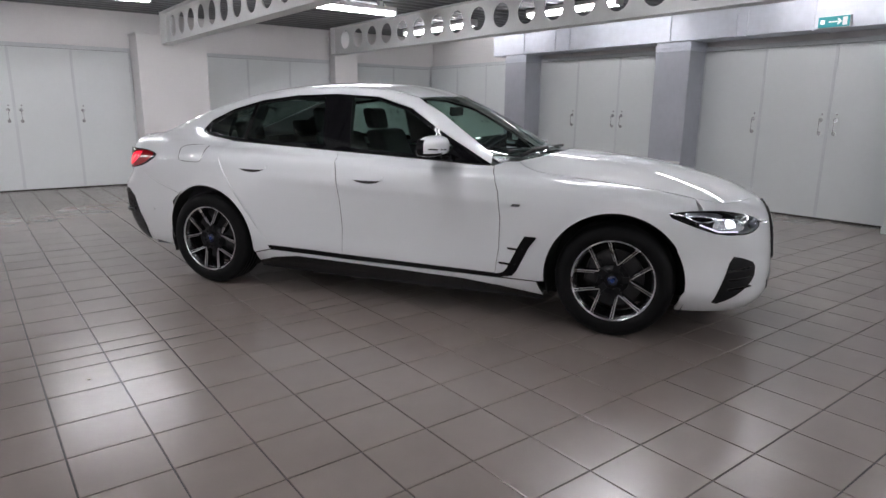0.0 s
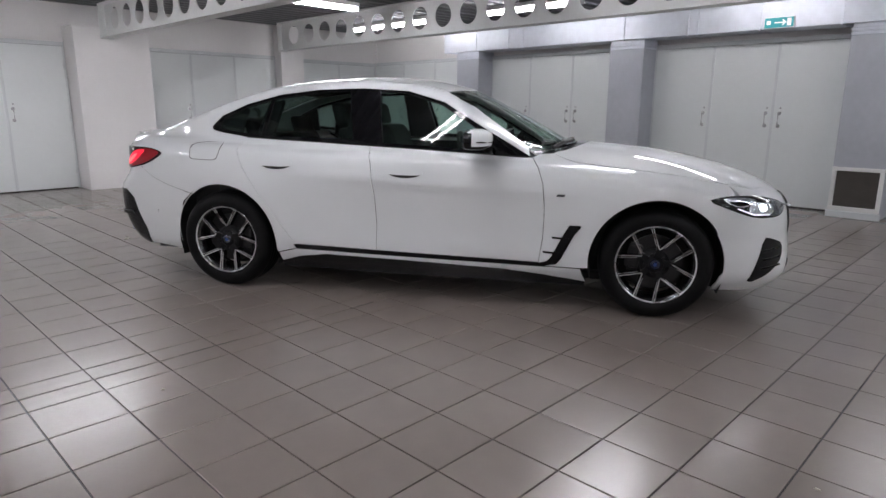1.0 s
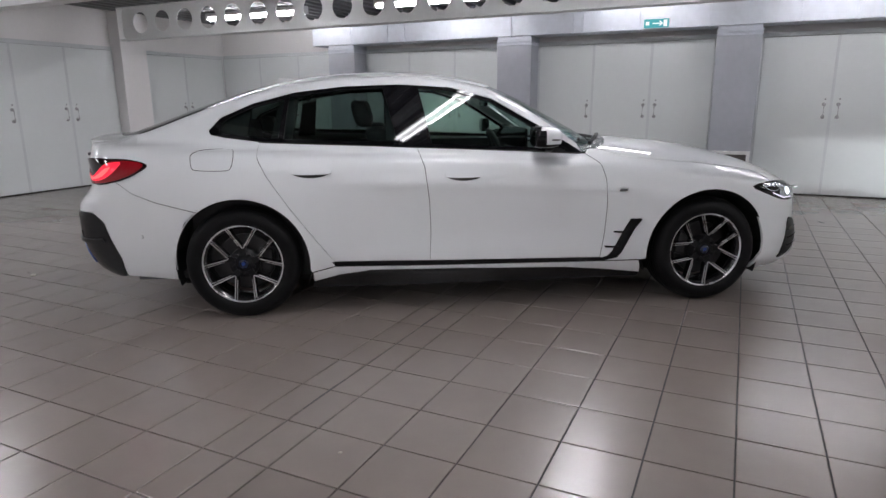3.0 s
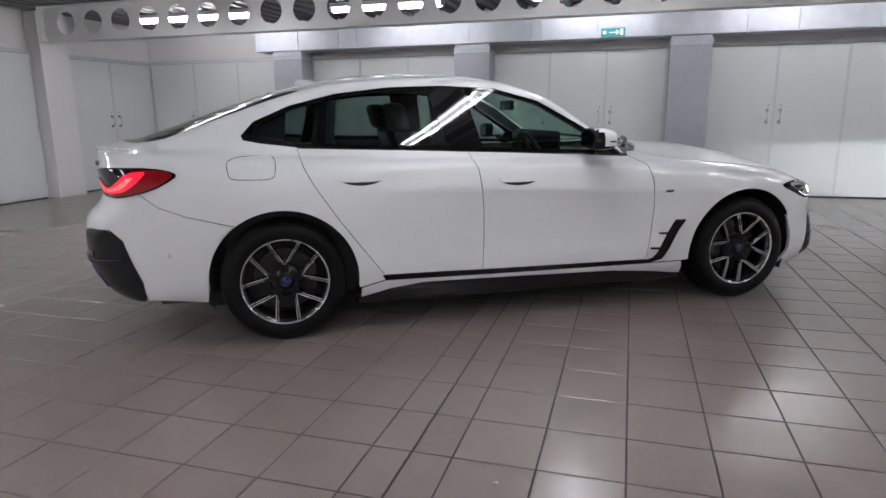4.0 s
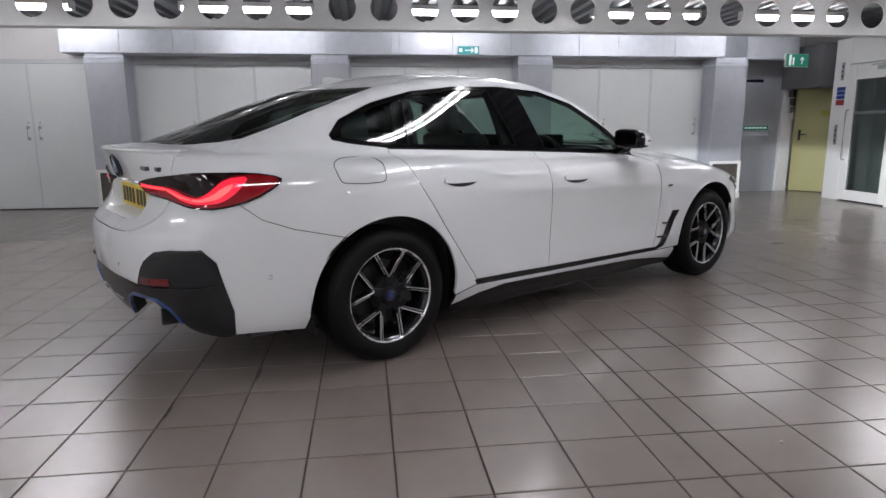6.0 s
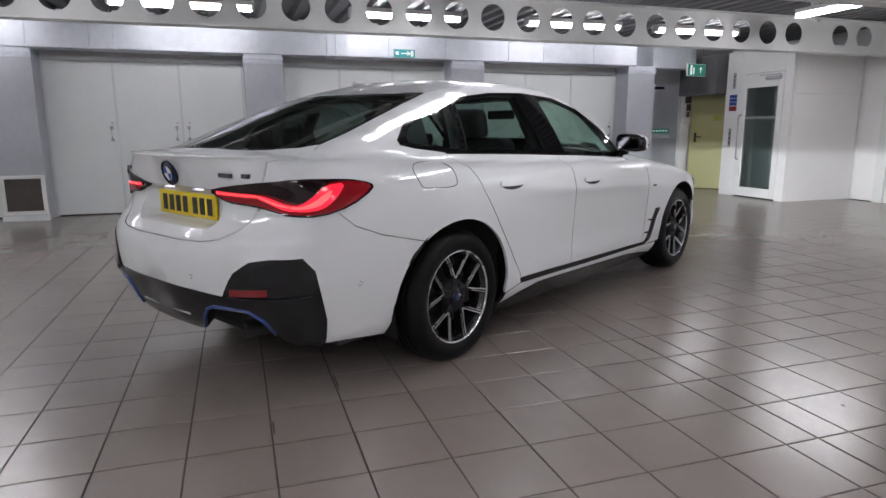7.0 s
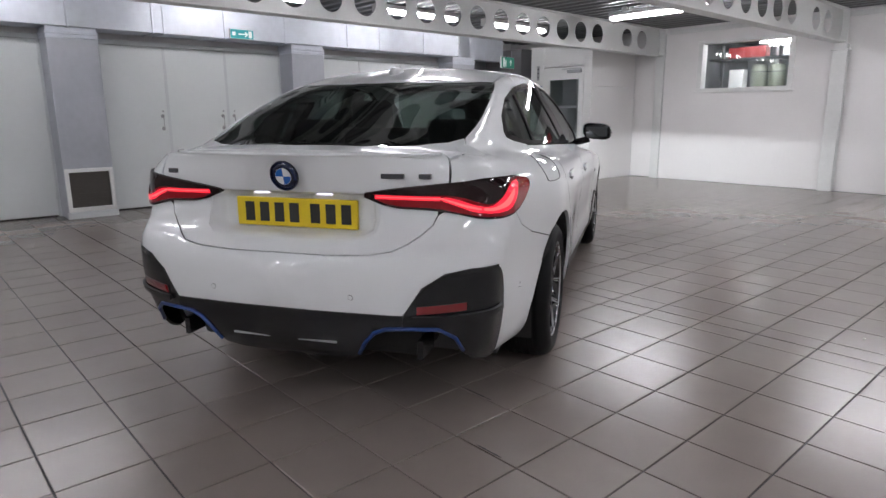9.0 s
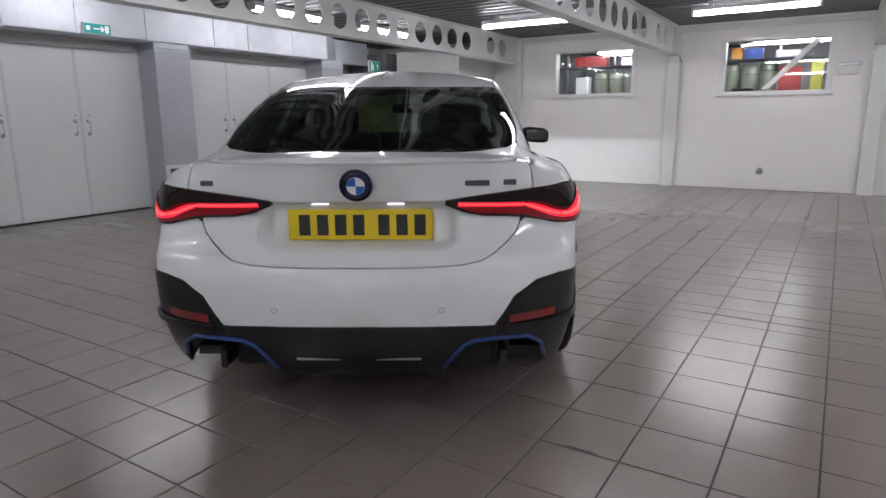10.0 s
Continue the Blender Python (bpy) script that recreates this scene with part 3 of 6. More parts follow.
# ---- windows to the store behind the south wall ----
for i, (x0, x1, z0, z1) in enumerate(WINDOWS):
    w = thing("window_%d" % (i + 1), ((x0 + x1) / 2, Y_SOUTH, z0), label="high white-framed window to a lit store", category="window", kind="structure")
    hw, hz = (x1 - x0) / 2, z1 - z0
    bm = bmesh.new()
    for lo, hi in (((-hw - 0.05, -0.16, -0.05), (hw + 0.05, 0.02, 0.0)), ((-hw - 0.05, -0.16, hz), (hw + 0.05, 0.02, hz + 0.05)),
                   ((-hw - 0.05, -0.16, 0.001), (-hw + 0.03, 0.018, hz - 0.001)), ((hw - 0.03, -0.16, 0.001), (hw + 0.05, 0.018, hz - 0.001))):
        box(bm, lo, hi, 0.004)
    part("window_frame", bm, "white_plastic", w)
    part("window_sill", a_box((-hw - 0.08, -0.01, -0.075), (hw + 0.08, 0.05, -0.051), 0.004), "white_plastic", w)
    part("pane", a_box((-hw + 0.03, -0.145, 0.001), (hw - 0.03, -0.139, hz - 0.001)), "clear", w)
    if i == 1:
        bm = bmesh.new()
        outline(bm, [(-0.62, hz - 0.02), (-0.52, hz - 0.02), (0.16, 0.03), (0.06, 0.03)], -0.05, -0.02)
        part("brace", bm, "white_plastic", w, "white diagonal brace")
        part("dark_bundle", a_box((0.28, -0.12, 0.001), (0.6, -0.03, 0.05), 0.02, 2), "black", w)
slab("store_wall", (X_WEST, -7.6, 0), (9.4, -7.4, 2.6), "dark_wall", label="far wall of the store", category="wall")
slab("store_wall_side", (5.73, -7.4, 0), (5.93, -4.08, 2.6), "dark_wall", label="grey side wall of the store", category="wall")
rng = random.Random(4)
shelf = thing("store_rack", (2.6, -5.2, 0), label="metal rack in the store", category="rack")
part("shelf_board", a_box((-4.2, -0.35, 1.50), (2.8, 0.35, 1.54), 0.004), "silver", shelf)
part("shelf_board", a_box((-4.2, -0.30, 2.14), (2.8, 0.30, 2.165), 0.004), "badge_grey", shelf)
for k in range(8):
    part("upright", a_box((-4.2 + k, -0.34, 0), (-4.15 + k, -0.305, 2.45), 0.003), "silver", shelf)
for k in range(22):
    x = -1.45 + 0.30 * k
    r = 0.128 + 0.016 * rng.random()
    back, h = 0.1 * rng.random(), 0.46 + 0.12 * rng.random()
    if 0.62 < x < 1.42 or abs(x - 4.9) < 0.2:
        continue
    c = thing("wrapped_roll", (x, -5.2 + back, 1.541), 0, "grey-green plastic-wrapped upright roll on the rack", "roll", "rolls on the rack")
    bm = lathe(bmesh.new(), [(0.0, 0), (r - 0.02, 0), (r, 0.05), (r + 0.008, h * 0.5), (r, h - 0.05), (r - 0.03, h), (0.035, h), (0.035, h - 0.02), (0.0, h - 0.02)], 20, "z")
    roll = part("roll", bm, "roll", c, smooth=True)
    bm = lathe(bmesh.new(), [(r + 0.004, h * 0.72), (r + 0.009, h * 0.725), (r + 0.009, h * 0.745), (r + 0.004, h * 0.75)], 20, "z")
    part("band", bm, "black", roll)
for x, w, h, m, z in ((4.74, 0.66, 0.19, "red", 2.166), (1.20, 0.34, 0.46, "red", 1.541), (2.06, 0.18, 0.19, "orange", 2.166), (4.90, 0.26, 0.42, "white_plastic", 1.541),
                      (1.80, 0.30, 0.17, "blue_sign", 2.166), (0.80, 0.18, 0.56, "yellow", 1.541), (3.95, 0.34, 0.14, "white_plastic", 2.166), (1.25, 0.4, 0.12, "silver", 2.166)):
    c = thing("storage_box", (x, -5.06, z), 0, "%s cardboard box on the store rack" % {"red": "red", "orange": "orange", "white_plastic": "white", "blue_sign": "dark blue", "yellow": "yellow", "silver": "grey"}[m], "box", "boxes in the store")
    part("carton", a_box((-w / 2, -0.1, 0), (w / 2, 0.1, h), 0.006), m, c)
lamp = thing("emergency_lamp", (0.345, Y_SOUTH, 1.775), label="white emergency light box on the wall", category="lamp")
part("housing", a_box((-0.14, 0.001, 0), (0.14, 0.06, 0.13), 0.012, 2), "white_plastic", lamp)
part("base", a_box((-0.15, 0.001, 0.131), (0.15, 0.045, 0.185), 0.006), "silver", lamp)
bm = bmesh.new()
rod(bm, (1.41, Y_SOUTH + 0.001, 0.30), (1.41, Y_SOUTH + 0.012, 0.30), 0.05, 18)
tagged(finish("wall_plug", bm, "silver"), "round grey blanking plug on the wall", "plug")


# ---- tubes ----
def tube_light(x, y, turn, length=1.5, z=2.525, tubes=(-0.05, 0.05)):
    t = thing("tube_light", (x, y, z), turn, "white batten with a lit fluorescent tube", "lamp", "ceiling tube lights")
    h = length / 2
    part("batten", a_box((-h, -0.07, 0.022), (h, 0.07, 0.075), 0.004), "white_plastic", t)
    for o in tubes:
        bm = bmesh.new()
        if len(tubes) > 1:
            rod(bm, (-h + 0.03, o, -0.006), (h - 0.03, o, -0.006), 0.018, 12)
            part("tube", bm, "tube", t, "lit tube", smooth=True)
        else:
            rod(bm, (-h + 0.03, o, -0.012), (h - 0.03, o, -0.012), 0.032, 14)
            part("diffuser", bm, "diffuser", t, "lit round diffuser", smooth=True)
    for s in (-1, 1):
        part("mounting_bracket", a_box((s * h * 0.7 - 0.03, -0.035, 0.0755), (s * h * 0.7 + 0.03, 0.035, 2.666 - z), 0.003), "white_plastic", t)
        part("end_cap", a_box((s * (h - 0.015) - 0.015, -0.07, -0.034), (s * (h - 0.015) + 0.015, 0.07, 0.0215), 0.003), "white_plastic", t)
    return t


for y, length in ((9.15, 1.95), (6.15, 1.6), (3.45, 1.5), (1.0, 1.5), (-1.1, 1.5)):
    tube_light(6.9, y, 90, length, z=2.585, tubes=(0.0,))
# Rows at -1.45 and -4.4 are unseen, added to light car and walls.
for x, row in ((4.35, (7.75, 3.25, -1.15)), (1.45, (8.75, 3.16, -1.65)), (-1.45, (9.4, 6.4, 3.2, -1.4)), (-4.4, (9.4, 6.4, 3.2, -1.4))):
    for y in row:
        tube_light(x, y, 0)
for x in (4.2, 1.2):
    for y in (-4.35, -6.0):
        tube_light(x, y, 0, z=2.52)


# ---- body shape of the car: half width over (x, z), x forward from the rear axle ----
def smin(a, b, k):
    h = np.clip(0.5 + 0.5 * (b - a) / k, 0, 1)
    return b * (1 - h) + a * h - k * h * (1 - h)


def tab(v, xs, ys):
    """Smooth look-up: cubic through the knots."""
    xs, ys = np.asarray(xs, float), np.asarray(ys, float)
    d = np.gradient(ys, xs)
    v = np.clip(v, xs[0], xs[-1])
    i = np.clip(np.searchsorted(xs, v, side="right") - 1, 0, len(xs) - 2)
    w = xs[i + 1] - xs[i]
    t = (v - xs[i]) / w
    return ((2 * t ** 3 - 3 * t ** 2 + 1) * ys[i] + (t ** 3 - 2 * t ** 2 + t) * w * d[i]
            + (3 * t ** 2 - 2 * t ** 3) * ys[i + 1] + (t ** 3 - t ** 2) * w * d[i + 1])


Z_KNOTS = (0.16, 0.25, 0.35, 0.48, 0.62, 0.74, 0.84, 0.92, 0.98, 1.06, 1.15)
W_MID = (0.80, 0.874, 0.891, 0.890, 0.901, 0.912, 0.913, 0.893, 0.855, 0.78, 0.66)
W_REAR = (0.64, 0.715, 0.748, 0.775, 0.785, 0.792, 0.794, 0.778, 0.745, 0.69, 0.60)
W_AXLE = (0.80, 0.880, 0.910, 0.922, 0.926, 0.926, 0.916, 0.895, 0.852, 0.78, 0.66)
W_FRONT = (0.80, 0.880, 0.908, 0.920, 0.926, 0.922, 0.900, 0.855, 0.81, 0.74, 0.64)
X_REAR = ((0.16, 0.24, 0.30, 0.38, 0.48, 0.58, 0.65, 0.69, 0.74, 0.82, 0.88, 0.94, 1.00, 1.05, 1.10),
          (-0.88, -0.96, -1.02, -1.055, -1.075, -1.08, -1.075, -1.062, -1.002, -0.950, -0.948, -0.963, -0.983, -1.008, -1.018))
X_FRONT = ((0.16, 0.24, 0.34, 0.46, 0.58, 0.68, 0.76, 0.86, 1.0),
           (3.63, 3.69, 3.71, 3.71, 3.70, 3.675, 3.62, 3.50, 3.3))
Z_DECK = ((-1.1, -1.0, -0.8, -0.4, 0.5, 1.5, 2.15, 2.4, 2.7, 2.95, 3.2, 3.4, 3.55, 3.68, 3.8),
          (1.05, 1.06, 1.075, 1.085, 1.07, 1.05, 1.02, 1.008, 0.985, 0.955, 0.905, 0.85, 0.79, 0.71, 0.58))
Z_ROOF = ((-1.2, -1.0, -0.8, -0.55, -0.27, 0.03, 0.35, 0.72, 1.1, 1.4, 1.62, 1.84, 2.1, 2.35, 2.6, 3.2),
          (0.80, 1.00, 1.08, 1.165, 1.265, 1.358, 1.424, 1.454, 1.450, 1.412, 1.352, 1.25, 1.115, 0.975, 0.83, 0.3))


def half_width(x, z):
    x, z = np.asarray(x, float), np.asarray(z, float)
    mid, rear, axle, front = (tab(z, Z_KNOTS, w) for w in (W_MID, W_REAR, W_AXLE, W_FRONT))
    mid = mid + 0.006 * np.exp(-((z - 0.812 + 0.04 * (x - 0.4)) / 0.038) ** 2)
    a = np.clip((x + 0.95) / 1.05, 0, 1)
    b = np.clip((x - 0.25) / 0.75, 0, 1)
    c = np.clip((x - 1.9) / 0.8, 0, 1)
    a, b, c = (t * t * (3 - 2 * t) for t in (a, b, c))
    side = rear + (axle - rear) * a
    side = side + (mid - side) * b
    side = side + (front - side) * c
    n = np.interp(z, (0.68, 0.80, 0.95, 1.05), (2.3, 2.8, 2.8, 2.3))
    d = np.clip((x - tab(z, *X_REAR)) / np.interp(z, (0.72, 0.8, 0.95, 1.04), (0.26, 0.27, 0.27, 0.36)), 1e-9, 1)
    tail = (1 - (1 - d) ** n) ** (1 / n)
    side = side * tail
    d = np.clip((tab(z, *X_FRONT) - x) / 0.92, 1e-9, 1)
    n = np.interp(z, (0.28, 0.50), (3.6, 2.95))
    side = side * np.where(d < 1e-6, 0, (1 - (1 - d) ** n) ** (1 / n))
    deck = np.interp(x, (-1, -0.5, 2.2, 3.2, 3.7), (3.3, 2.7, 2.5, 2.35, 2.1)) * np.sqrt(np.maximum(tab(x, *Z_DECK) - z, 1e-9))
    low = smin(side, deck, 0.07)
    h = np.maximum(z, 0.97) - 1.0
    cab = 0.805 - 0.42 * h - 0.35 * h ** 2
    cab = cab * tab(x, (-1.0, -0.5, 0.05, 0.5, 0.9, 1.4, 1.9, 2.4), (0.66, 0.82, 0.90, 0.965, 0.995, 1.0, 0.985, 0.93)) * tail
    crown = np.interp(x, (-0.8, 0, 1.2, 1.9, 2.4), (2.3, 2.6, 2.65, 1.85, 1.5)) * np.sqrt(np.maximum(tab(x, *Z_ROOF) - z, 1e-9))
    cab = smin(cab, crown, 0.10)
    cab = np.where((crown < 1e-4) | (x > 2.75), 0, cab)
    soft = np.clip(np.minimum(low, cab) / 0.1, 0.02, 1) * 0.035
    return np.maximum(-smin(-low, -cab, soft), 0)


TAIL_X, NOSE_X = -0.15, 2.70


def bisect(inside, a, b, rounds=34):
    """a inside, b outside, as arrays."""
    a, b = np.array(a, float), np.array(b, float)
    for _ in range(rounds):
        m = (a + b) / 2
        hit = inside(m)
        a, b = np.where(hit, m, a), np.where(hit, b, m)
    return (a + b) / 2


def top_z(x, y):
    x, y = np.broadcast_arrays(np.asarray(x, float), np.abs(np.asarray(y, float)))
    return bisect(lambda z: half_width(x, z) > np.maximum(y, 0.004), np.interp(x, (-1.02, -0.95, -0.85, -0.5, 2.0, 3.2), (1.03, 1.005, 0.97, 0.88, 0.8, 0.5)), np.full(x.shape, 1.55))


def on_body(kind, u, v):
    """Points of the body over a patch's own plane."""
    u, v = np.asarray(u, float), np.asarray(v, float)
    if kind == "right":
        return np.stack((u, -half_width(u, v), v), -1)
    if kind == "left":
        return np.stack((u, half_width(u, v), v), -1)
    if kind == "top":
        return np.stack((u, v, top_z(u, v)), -1)
    c, s = (TAIL_X, -1) if kind == "tail" else (NOSE_X, 1)
    dx, dy = s * np.cos(u / 0.9), -np.sin(u / 0.9)
    r = bisect(lambda r: half_width(c + r * dx, v) > np.abs(r * dy) + 0.002, np.full(u.shape, 0.05), np.full(u.shape, 1.6))
    return np.stack((c + r * dx, r * dy, v), -1)


def to_plane(kind, p):
    x, y, z = p
    if kind in ("right", "left"):
        return (x, z)
    if kind == "top":
        return (x, y)
    return (0.9 * math.atan2(-y, TAIL_X - x), z) if kind == "tail" else (0.9 * math.atan2(-y, x - NOSE_X), z)


def body_normals(p):
    x, y, z = p[:, 0], p[:, 1], p[:, 2]
    e = 0.004
    gx = (half_width(x + e, z) - half_width(x - e, z)) / (2 * e)
    gz = (half_width(x, z + e) - half_width(x, z - e)) / (2 * e)
    flat = np.clip(np.abs(y) / 0.05, 0, 1)
    n = np.stack((-gx, np.sign(y) * flat, -gz), -1)
    return n / np.maximum(np.linalg.norm(n, axis=1, keepdims=True), 1e-9)


def inside(poly, q):
    """Even-odd test of points against a closed outline."""
    x, y = q[:, 0], q[:, 1]
    res = np.zeros(len(q), bool)
    for (x0, y0), (x1, y1) in zip(poly, np.roll(poly, -1, 0)):
        if y0 == y1:
            continue
        cross = ((y0 > y) != (y1 > y)) & (x < (x1 - x0) * (y - y0) / (y1 - y0) + x0)
        res ^= cross
    return res


def rounded(pts, times=2):
    pts = np.array(pts, float)
    for _ in range(times):
        nxt = np.roll(pts, -1, 0)
        pts = np.stack((0.78 * pts + 0.22 * nxt, 0.22 * pts + 0.78 * nxt), 1).reshape(-1, 2)
    return pts


def resample(pts, step):
    out = []
    for a, b in zip(pts, np.roll(pts, -1, 0)):
        n = max(1, int(round(np.linalg.norm(b - a) / step)))
        out += [a + (b - a) * k / n for k in range(n)]
    return np.array(out)


def shrink(pts, d):
    area = 0.5 * np.sum(pts[:, 0] * np.roll(pts[:, 1], -1) - np.roll(pts[:, 0], -1) * pts[:, 1])
    t = np.roll(pts, -1, 0) - np.roll(pts, 1, 0)
    t /= np.maximum(np.linalg.norm(t, axis=1, keepdims=True), 1e-9)
    return pts + d * np.sign(area) * np.stack((-t[:, 1], t[:, 0]), -1)


def patch(kind, outer, holes=(), step=0.04, rim=0.022, gap=0.0018, lift=0.0, rounds=0, depth=0.016, wrap=False):
    """A skin over an outline in the patch's plane, with a turned-in rim. Returns verts, normals, faces, rim faces."""
    loops = [resample(shrink(rounded(o, rounds) if rounds else np.array(o, float), gap if i == 0 else -gap), rim) for i, o in enumerate((outer, *holes))]
    b = np.concatenate(loops)
    lo, hi = loops[0].min(0), loops[0].max(0)
    gx, gy = np.meshgrid(np.arange(lo[0] + step / 2, hi[0], step), np.arange(lo[1] + step / 2, hi[1], step))
    g = np.stack((gx.ravel(), gy.ravel()), -1)
    keep = inside(loops[0], g)
    for h in loops[1:]:
        keep &= ~inside(h, g)
    g = g[keep]
    if len(g):
        near = np.array([np.min(np.sum((b - q) ** 2, 1)) for q in g])
        g = g[near > (0.45 * rim) ** 2]
    edges, n0 = [], 0
    for l in loops:
        edges += [(n0 + i, n0 + (i + 1) % len(l)) for i in range(len(l))]
        n0 += len(l)
    pts = np.concatenate((b, g)) if len(g) else b
    out = delaunay_2d_cdt([Vector(q) for q in pts], edges, [], 1, 1e-5)
    q = np.array([tuple(v) for v in out[0]])
    tri = [f for f in out[2] if len(f) == 3]
    c = np.array([q[list(f)].mean(0) for f in tri])
    ok = inside(loops[0], c)
    for h in loops[1:]:
        ok &= ~inside(h, c)
    tri = [f for f, k in zip(tri, ok) if k]
    p = on_body(kind, q[:, 0], q[:, 1])
    n = body_normals(p)
    if kind == "top":
        n[:, 2] = np.abs(n[:, 2])
    p = p + n * lift
    # make every face look outwards
    tri = [f if np.dot(np.cross(p[f[1]] - p[f[0]], p[f[2]] - p[f[0]]), n[f[0]]) > 0 else f[::-1] for f in tri]
    count = {}
    for f in tri:
        for i in range(3):
            e = (f[i], f[(i + 1) % 3])
            count[e] = count.get(e, 0) + 1
    border = [e for e in count if (e[1], e[0]) not in count]
    verts, faces, rims = p.tolist(), list(tri), []
    inner = {}
    for a in {v for e in border for v in e}:
        inner[a] = len(verts)
        verts.append((p[a] - n[a] * depth).tolist())
    for a, e in border:
        rims.append((e, a, inner[a], inner[e]))
    return verts, n, faces, rims


def skin(name, pieces, mats, parent, label="", mirror=False):
    """One part out of one or more patches."""
    verts, norms, faces, slots = [], [], [], []
    for v, n, f, r in pieces:
        o = len(verts)
        n = list(n) + [None] * (len(v) - len(n))
        if mirror:
            v = [(a, -b, c) for a, b, c in v]
            n = [None if k is None else (k[0], -k[1], k[2]) for k in n]
            f, r = [x[::-1] for x in f], [x[::-1] for x in r]
        verts += v
        norms += n
        for x in f:
            faces.append([o + k for k in x]), slots.append(0)
        for x in r:
            faces.append([o + k for k in x]), slots.append(1)
    me = bpy.data.meshes.new(name)
    me.from_pydata(verts, [], faces)
    for m in mats:
        me.materials.append(M[m])
    me.polygons.foreach_set("material_index", slots)
    me.shade_smooth()
    loops = []
    for poly, s in zip(me.polygons, slots):
        for vi in poly.vertices:
            loops.append(tuple(poly.normal) if s or norms[vi] is None else tuple(norms[vi]))
    me.normals_split_custom_set(loops)
    ob = new(name, me)
    ob.parent = parent
    if label:
        ob["label"] = label
    return ob


def arc(cx, cz, r, a0, a1, n):
    return [(cx + r * math.cos(radians(a0 + (a1 - a0) * k / n)), cz + r * math.sin(radians(a0 + (a1 - a0) * k / n))) for k in range(n + 1)]


def side_of(points):
    """(x, y) pairs on the top of the body as (x, z)."""
    x, y = np.array(points).T
    return list(zip(x.tolist(), top_z(x, y).tolist()))


# outlines, right-hand side, x and z
REAR_CUT = [(0.105, 1.03), (0.125, 0.945), (0.173, 0.85), (0.30, 0.655), (0.443, 0.458), (0.537, 0.335)]
B_CUT = [(1.044, 0.994), (1.081, 0.89), (1.107, 0.683), (1.114, 0.505), (1.107, 0.322)]
F_CUT = [(2.095, 0.938), (2.144, 0.89), (2.176, 0.80), (2.192, 0.646), (2.187, 0.467), (2.165, 0.308)]
BELT_REAR = [(0.40, 1.02), (0.776, 1.006)]
BELT_FRONT = [(1.35, 0.981), (1.70, 0.963)]
GLASS_TOP = [(-0.185, 1.10), (-0.117, 1.173), (0.076, 1.256), (0.328, 1.319), (0.616, 1.352), (0.94, 1.362), (1.263, 1.343), (1.514, 1.273), (1.707, 1.161), (1.948, 1.022), (2.075, 0.945)]
GLASS_LOW = [(1.70, 0.966), (1.35, 0.984), (0.776, 1.009), (0.40, 1.023), (0.105, 1.036), (-0.09, 1.060), (-0.175, 1.078)]
SCREEN_EDGE = [(2.06, 0.645), (1.90, 0.618), (1.70, 0.572), (1.50, 0.495)]
SCREEN_LOW = [(2.20, 0.46), (2.29, 0.30), (2.33, 0.15), (2.345, 0.0)]
SCREEN_TOP = [(1.555, 0.30), (1.59, 0.15), (1.60, 0.0)]
ROOF_EDGE = [(1.30, 0.52), (1.0, 0.535), (0.6, 0.54), (0.30, 0.537)]
REAR_EDGE = [(0.14, 0.535), (-0.05, 0.570), (-0.25, 0.588), (-0.45, 0.594), (-0.585, 0.583)]
REAR_LOW = [(-0.66, 0.54), (-0.74, 0.44), (-0.84, 0.25), (-0.885, 0.0)]
REAR_TOP = [(0.05, 0.42), (-0.025, 0.23), (-0.05, 0.0)]
BONNET_CUT = [(2.215, 0.60), (2.29, 0.70), (2.37, 0.755), (2.60, 0.775), (2.85, 0.765), (3.05, 0.735), (3.25, 0.70), (3.40, 0.63)]
BONNET_FRONT = [(3.50, 0.46), (3.555, 0.28), (3.575, 0.12), (3.58, 0.0)]
BOOT_EDGE = [(-0.62, 0.598), (-0.74, 0.618), (-0.82, 0.616), (-0.872, 0.607)]


def wing(x, z):
    """The point of the right-hand side over (x, z)."""
    return tuple(float(c) for c in on_body("right", x, z))


def both(half):
    """A half outline, from the side to the middle line, and its mirror image."""
    return half + [(x, -y) for x, y in half[-2::-1]]


def tail_uv(points):
    return [to_plane("tail", p) for p in points]


def nose_uv(points):
    return [to_plane("nose", p) for p in points]


def flip(half):
    """The other half of an outline over the tail or nose, which runs to the middle line."""
    return half + [(-u, v) for u, v in half[-2::-1]]


